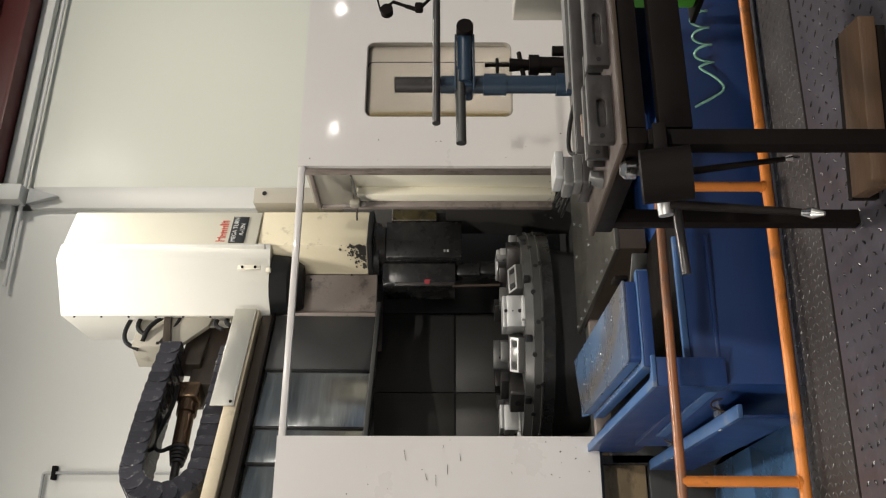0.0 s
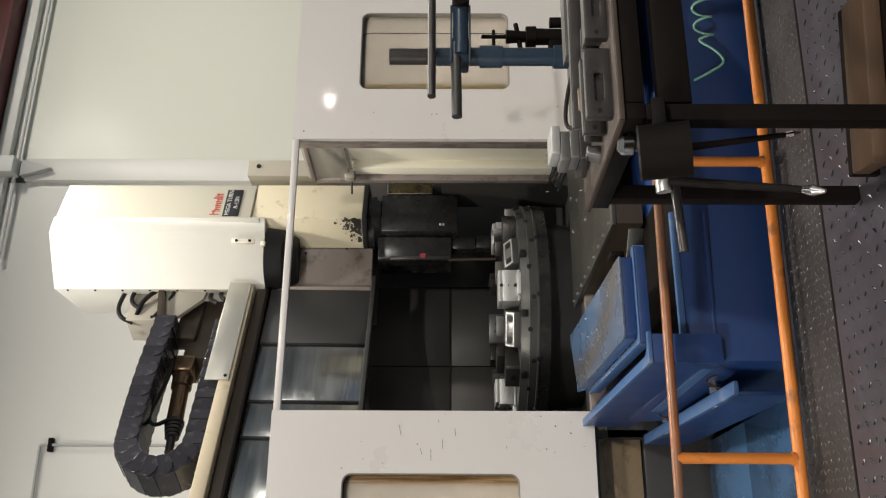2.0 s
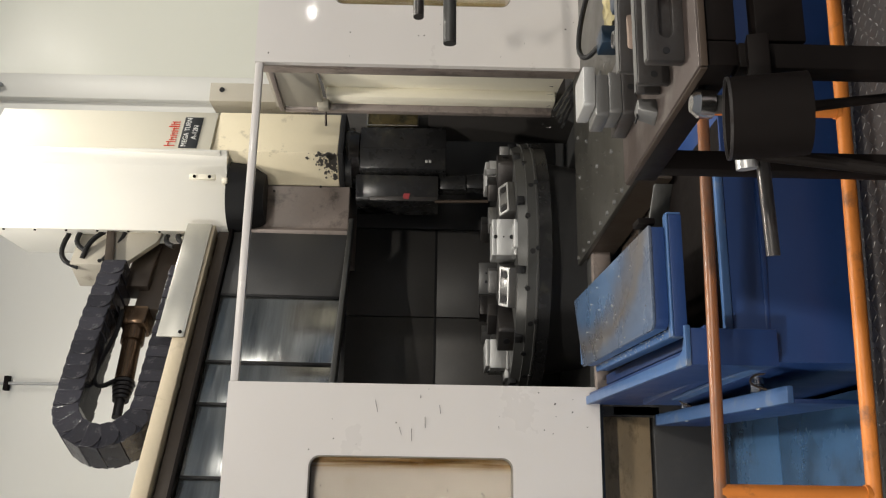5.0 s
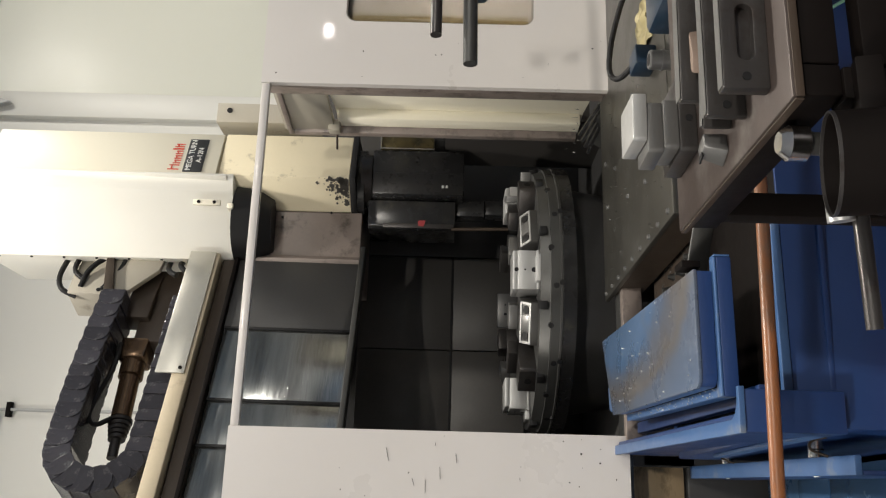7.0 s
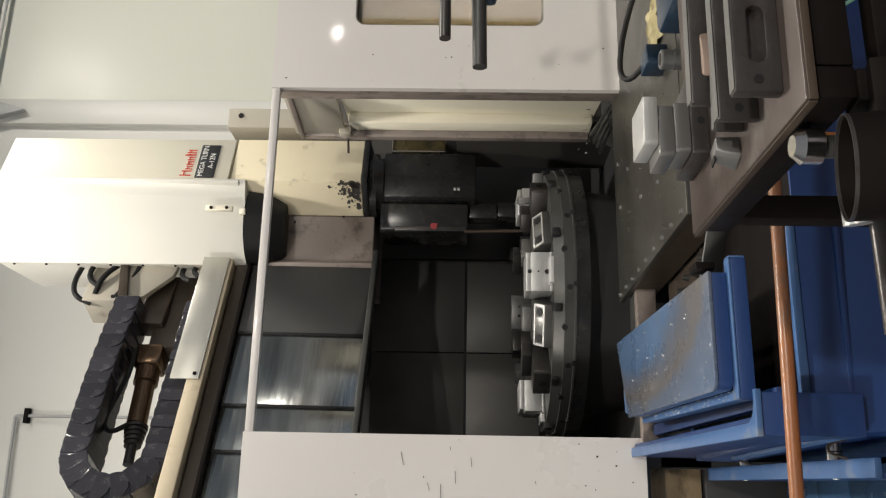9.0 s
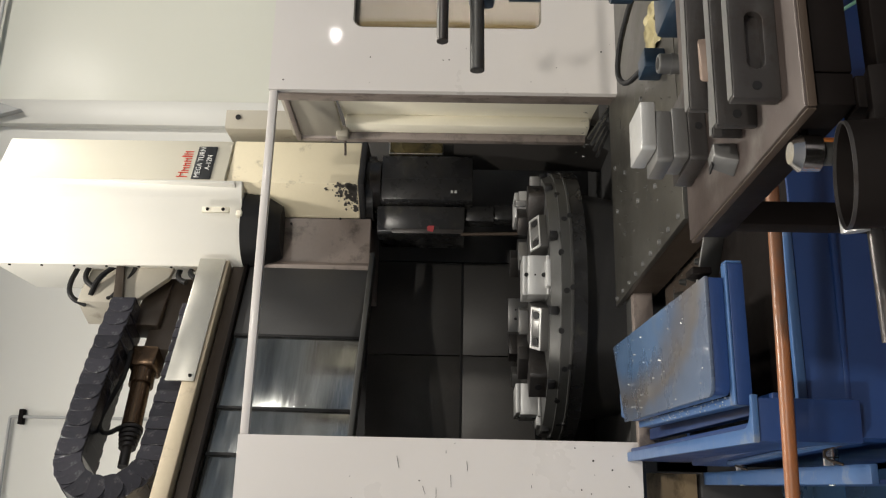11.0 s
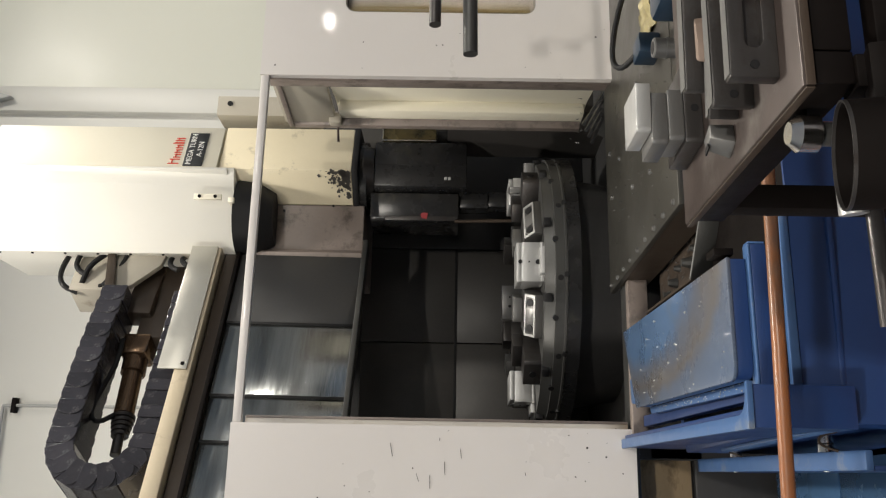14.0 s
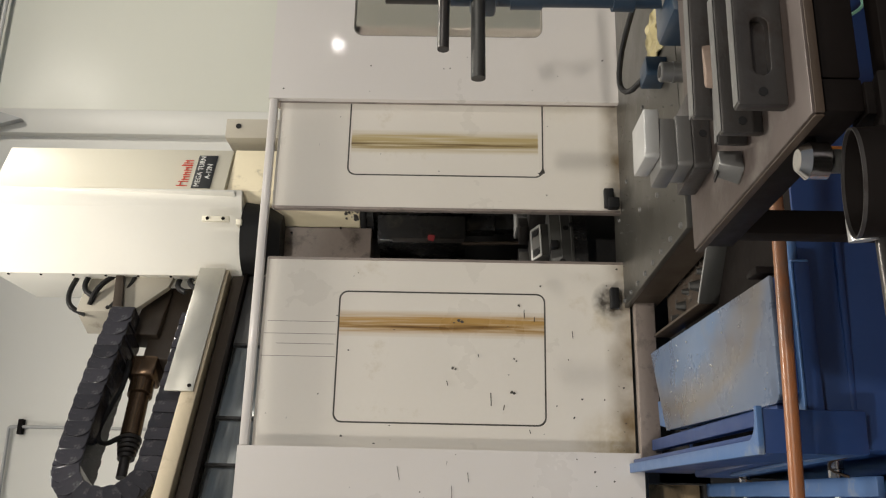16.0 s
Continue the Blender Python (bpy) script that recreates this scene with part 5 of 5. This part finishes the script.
def clamp_bar(x, y, z, turn_, length, height, depth, mat, label, slot=None):
    t = thing("clamp_bar", label, "clamp bar", "clamp bars on the bench")
    bm = B()
    if slot:
        s0, s1 = slot
        inner = rounded(s0, s1, height * 0.30, height * 0.66, height * 0.178)
        ring_plate(bm, spread(inner, 0, length, 0, height), inner, 0, depth)
        bmesh.ops.bevel(bm, geom=[e for e in bm.edges if len(e.link_faces) == 2 and e.calc_face_angle() > 1.0], offset=0.002, segments=2, profile=0.5, affect="EDGES")
        box(bm, s0 - 0.01, s1 + 0.01, depth * 0.6, depth * 0.9, height * 0.25, height * 0.8, 0)
    else:
        prism(bm, [(0, 0), (length, 0), (length, depth), (0.03, depth), (0, depth * 0.6)], 0, height, 0.003)
    part("bar", bm, mat, t)
    part("bolt_hole", rod(B(), (0.016, -0.0015, height * 0.50), (0.016, 0.002, height * 0.50), 0.0055, None, 14), BLACK, t)
    # worn upper arris, brighter than the faces, with its highlight put into the colour
    part("worn_edge", box(B(), 0.004, length - 0.004, 0.001, depth - 0.001, height + 0.0003, height + 0.0009, 0), MID, t, "brighter rubbed upper edge with its highlight in the colour")
    t.matrix_basis = pose(x, y, z, 0, 0, turn_)
    return t


clamp_bar(0.187, -2.462, BZ, -2, 0.175, 0.057, 0.020, STEEL, "grey slotted steel clamp bar on edge", (0.038, 0.113))
clamp_bar(0.388, -2.470, BZ, -2, 0.34, 0.052, 0.020, STEEL, "grey slotted steel clamp bar lying behind another", (0.055, 0.145))
clamp_bar(0.191, -2.378, BZ, -1, 0.20, 0.052, 0.022, STEEL, "plain grey steel clamp bar with a bolt hole")
clamp_bar(0.202, -2.318, BZ, -7, 0.30, 0.040, 0.013, STEEL, "thin grey steel strap clamp on edge")
strap_end = thing("strap_toe", "small bright steel clamp toe with a slit", "clamp toe")
part("toe_body", prism(B(), [(0.0, 0.012), (0.014, -0.016), (0.042, -0.010), (0.030, 0.024)], 0, 0.032, 0.002, top=[(0.012, 0.012), (0.022, -0.010), (0.042, -0.008), (0.030, 0.022)]), MID, strap_end)
part("toe_slit", box(B(), 0.010, 0.018, -0.005, 0.012, 0.0305, 0.0325, 0, m=Matrix.Rotation(radians(20), 4, "Z")), BLACK, strap_end)
strap_end.location = (0.164, -2.282, BZ)
clamp_bar(0.252, -2.298, BZ, -3, 0.52, 0.062, 0.024, STEEL, "long plain grey steel clamp bar on edge")
clamp_bar(0.43, -2.392, BZ, -2, 0.30, 0.040, 0.030, DULL, "dark plain steel bar between others")
clamp_bar(0.52, -2.20, BZ, 0, 0.40, 0.055, 0.06, DULL, "dark plain steel clamp bar")
wedge = thing("rusty_wedge", "small crumpled brown scrap piece between clamp bars", "scrap")
bm = prism(B(), [(0, 0), (0.03, -0.006), (0.07, 0.002), (0.082, 0.012), (0.05, 0.012), (0.01, 0.014)], 0, 0.052, 0.003, top=[(0.004, 0.004), (0.03, -0.001), (0.062, 0.006), (0.075, 0.014), (0.05, 0.013), (0.012, 0.013)])
part("wedge_body", bm, SCRAP, wedge)
wedge.location = (0.275, -2.330, BZ)
cyl = thing("steel_bush", "short bright turned steel bush on the cover plate", "bush")
bm = rod(B(), (0, 0, 0), (0, 0, 0.070), 0.030, None, 28)
rod(bm, (0, 0, 0.070), (0, 0, 0.074), 0.030, 0.027, 28)
rod(bm, (0, 0, 0.030), (0, 0, 0.038), 0.0325, None, 28)
part("bush_body", bm, MID, cyl)
part("bore", rod(B(), (0, 0, 0.0742), (0, 0, 0.0750), 0.019, None, 20), BLACK, cyl, "dark bore")
cyl.location = (1.03, -1.02, 0.425)
mag = thing("magnet_base", "small blue magnetic base with a black cable", "magnet base")
part("base_block", box(B(), -0.035, 0.035, -0.05, 0.05, 0.0, 0.07, 0.006), STAND, mag)
part("cable", tube(B(), [(0.0, 0.04, 0.06), (-0.02, 0.12, 0.10), (0.06, 0.18, 0.12), (0.22, 0.10, 0.10), (0.45, 0.0, 0.02)], 0.010), BLACK, mag)
mag.location = (1.16, -0.78, 0.425)
rag = thing("oily_rag", "crumpled yellow oily wipe on the cover plate", "rag")
bm = B()
bmesh.ops.create_grid(bm, x_segments=14, y_segments=14, size=0.09)
for v in bm.verts:
    v.co.z = 0.02 + 0.022 * noise.noise(v.co * 22)
r_ = bmesh.ops.extrude_face_region(bm, geom=bm.faces[:])
bmesh.ops.translate(bm, vec=(0, 0, 0.004), verts=[v for v in r_["geom"] if isinstance(v, bmesh.types.BMVert)])
part("cloth", bm, material("yellow_oily_cloth", (0.34, 0.29, 0.15), 0.4, vary=0.3, scale=9), rag)
rag.location = (1.34, -0.72, 0.415)

# blue stand with rods on the cover plate
stand = thing("gauge_stand", "dark blue column stand with steel cross rods", "stand")
part("foot", prism(B(), [(-0.11, -0.10), (0.14, -0.10), (0.14, 0.10), (-0.11, 0.10)], 0.0, 0.10, 0.02), STAND, stand)
bm = rod(B(), (0, 0, 0.09), (0, 0, 0.70), 0.036, None, 28)
rod(bm, (0, 0, 0.44), (0, 0, 0.53), 0.044, None, 28)
rod(bm, (0, 0, 0.18), (0, 0, 0.24), 0.046, None, 28)
part("column", bm, STAND, stand, "dark blue round column")
part("column_top", rod(B(), (0, 0, 0.70), (0, 0, 0.885), 0.032, None, 24), STEEL, stand, "bare steel column top")
bm = B()
box(bm, -0.05, 0.05, -0.07, 0.05, 0.57, 0.645, 0.014)
rod(bm, (-0.035, -0.06, 0.605), (0.20, -0.06, 0.605), 0.030, None, 24)
box(bm, -0.07, 0.19, -0.075, -0.045, 0.566, 0.574, 0.002)
box(bm, -0.07, 0.19, -0.075, -0.045, 0.638, 0.646, 0.002)
part("arm", bm, STAND, stand, "dark blue clamp arm")
part("arm_cap", rod(B(), (0.205, -0.11, 0.605), (0.205, -0.02, 0.605), 0.034, None, 24), IRON, stand)
part("cross_rod", rod(B(), (-0.225, -0.075, 0.716), (0.60, -0.04, 0.722), 0.016, None, 20), STEEL, stand, "bare steel cross rod")
part("cross_rod", rod(B(), (-0.295, -0.045, 0.620), (0.02, -0.06, 0.624), 0.020, None, 20), DULL, stand, "dark steel rod")
bm = B()
rod(bm, (0.335, -0.05, 0.925), (0.335, -0.02, 0.925), 0.026, None, 24)
rod(bm, (0.335, -0.03, 0.95), (0.395, -0.03, 0.965), 0.004, None, 8)
rod(bm, (0.385, -0.03, 0.90), (0.362, -0.03, 0.845), 0.007, None, 10)
rod(bm, (0.345, -0.03, 0.94), (0.385, -0.03, 0.90), 0.006, None, 10)
rod(bm, (0.362, -0.03, 0.845), (0.345, -0.03, 0.80), 0.009, None, 10)
box(bm, 0.335, 0.375, -0.045, -0.015, 0.775, 0.810, 0.008)
rod(bm, (0.35, -0.03, 0.79), (0.42, -0.04, 0.725), 0.007, None, 10)
part("dial_arm", bm, IRON, stand, "black jointed dial gauge arm")
stand.location = (1.172, -1.20, 0.425)
tool = thing("drilling_head", "black small clamping tool beside the stand", "clamp")
bm = B()
rod(bm, (0, 0, 0.10), (0, 0, 0.30), 0.030, 0.034, 18)
rod(bm, (0, 0, 0.30), (0, 0, 0.34), 0.042, None, 18)
rod(bm, (0, 0, 0.34), (0, 0, 0.42), 0.022, 0.028, 18)
rod(bm, (0, 0, 0.42), (0, 0, 0.52), 0.008, None, 12)
box(bm, -0.05, 0.05, -0.04, 0.04, 0.0, 0.10, 0.008)
box(bm, -0.085, 0.0, -0.02, 0.02, 0.19, 0.25, 0.006)
rod(bm, (0.075, 0.01, 0.0), (0.075, 0.01, 0.24), 0.022, None, 16)
rod(bm, (-0.075, 0.0, 0.36), (0.06, 0.0, 0.38), 0.010, None, 12)
rod(bm, (-0.06, 0.0, 0.47), (0.03, 0.0, 0.47), 0.007, None, 10)
part("clamp_body", bm, IRON, tool)
tool.location = (1.30, -1.15, 0.425)
can = thing("parts_box", "pale grey plastic parts box on the cover plate", "box")
part("box_body", prism(B(), [(-0.08, -0.1), (0.12, -0.1), (0.12, 0.1), (-0.08, 0.1)], 0, 0.36, 0.01), SILVER, can)
can.location = (1.98, -0.75, 0.425)
part("gauge_shelf", box(B(), 0.95, 2.6, -1.38, -0.935, 0.395, 0.424, 0.004), PLATE, tank, "dark steel shelf plate on the tank")

# under the bench: hose, blocks, crate
hose = thing("air_hose", "thin coiled green air hose on the blue tank", "hose")
coil = [(1.40 - 0.0125 * a, -1.42 + 0.02 * math.sin(a), 0.135 + 0.035 * math.cos(a)) for a in [k * 0.6 for k in range(42)]]
part("coil", tube(B(), coil + [(1.05, -1.43, 0.10), (1.0, -1.43, 0.07), (0.96, -1.43, 0.13), (0.93, -1.42, 0.19)], 0.0045, 6), HOSE, hose)
for x, z in ((0.84, 0.275), (0.86, 0.42)):
    blk = thing("blue_block", "glossy dark blue painted steel block under the bench", "block", "blue blocks")
    part("block_body", box(B(), -0.07, 0.07, -0.05, 0.05, -0.06, 0.06, 0.012), BLUE, blk)
    blk.location = (x, -1.34, z)
crate = thing("green_crate", "bright green plastic crate end under the bench", "crate")
part("crate_body", box(B(), 0, 0.3, 0.0, 0.15, 0.0, 0.215, 0.008), GREEN, crate)
crate.location = (0.815, -2.28, 0.388)

plank = thing("wooden_plank", "thick worn brown wooden board on the platform", "plank")
bm = box(B(), 0, 0.44, -0.06, 0.055, 0.03, 0.075, 0.006)
part("board", bm, WOOD, plank)
part("runner", box(B(), 0.0, 0.44, 0.056, 0.085, 0.0, 0.07, 0.004), IRON, plank, "dark runner along the board")
part("runner", box(B(), 0.02, 0.42, -0.05, 0.05, 0.0, 0.029, 0.004), IRON, plank)
plank.matrix_basis = pose(0.165, -2.250, 0.0, 0, 0, -12)


# ---------------------------------------------------------------- what moves
def motions():
    D = pose
    shut = [(0, -0.03), (13.85, -0.03), (14.0, 0.03), (14.2, 0.141), (14.4, 0.296), (14.6, 0.444), (14.8, 0.558), (15.0, 0.628), (15.2, 0.697), (15.35, 0.728), (15.55, 0.748), (16, 0.756)]
    walk(left_door, [(t, D(x - 0.86, 0.048, 0.405)) for t, x in shut])
    shut = [(0, 1.475), (15.1, 1.475), (15.3, 1.413), (15.5, 1.304), (15.6, 1.237), (15.8, 1.090), (15.9, 1.025), (16, 0.971)]
    walk(right_door, [(t, D(x, 0.048, 0.405)) for t, x in shut])
    slide = [(0, 0.0), (13.3, 0.0), (13.6, 0.15), (14.0, 0.45), (14.5, 0.75), (15.0, 0.93), (15.4, 1.0), (16, 1.0)]
    walk(lid, [(t, pose(-0.003, -1.318 - 0.095 * s, 0.489 - 0.115 * s, 0.0, 0, -2.8)) for t, s in slide])


motions()
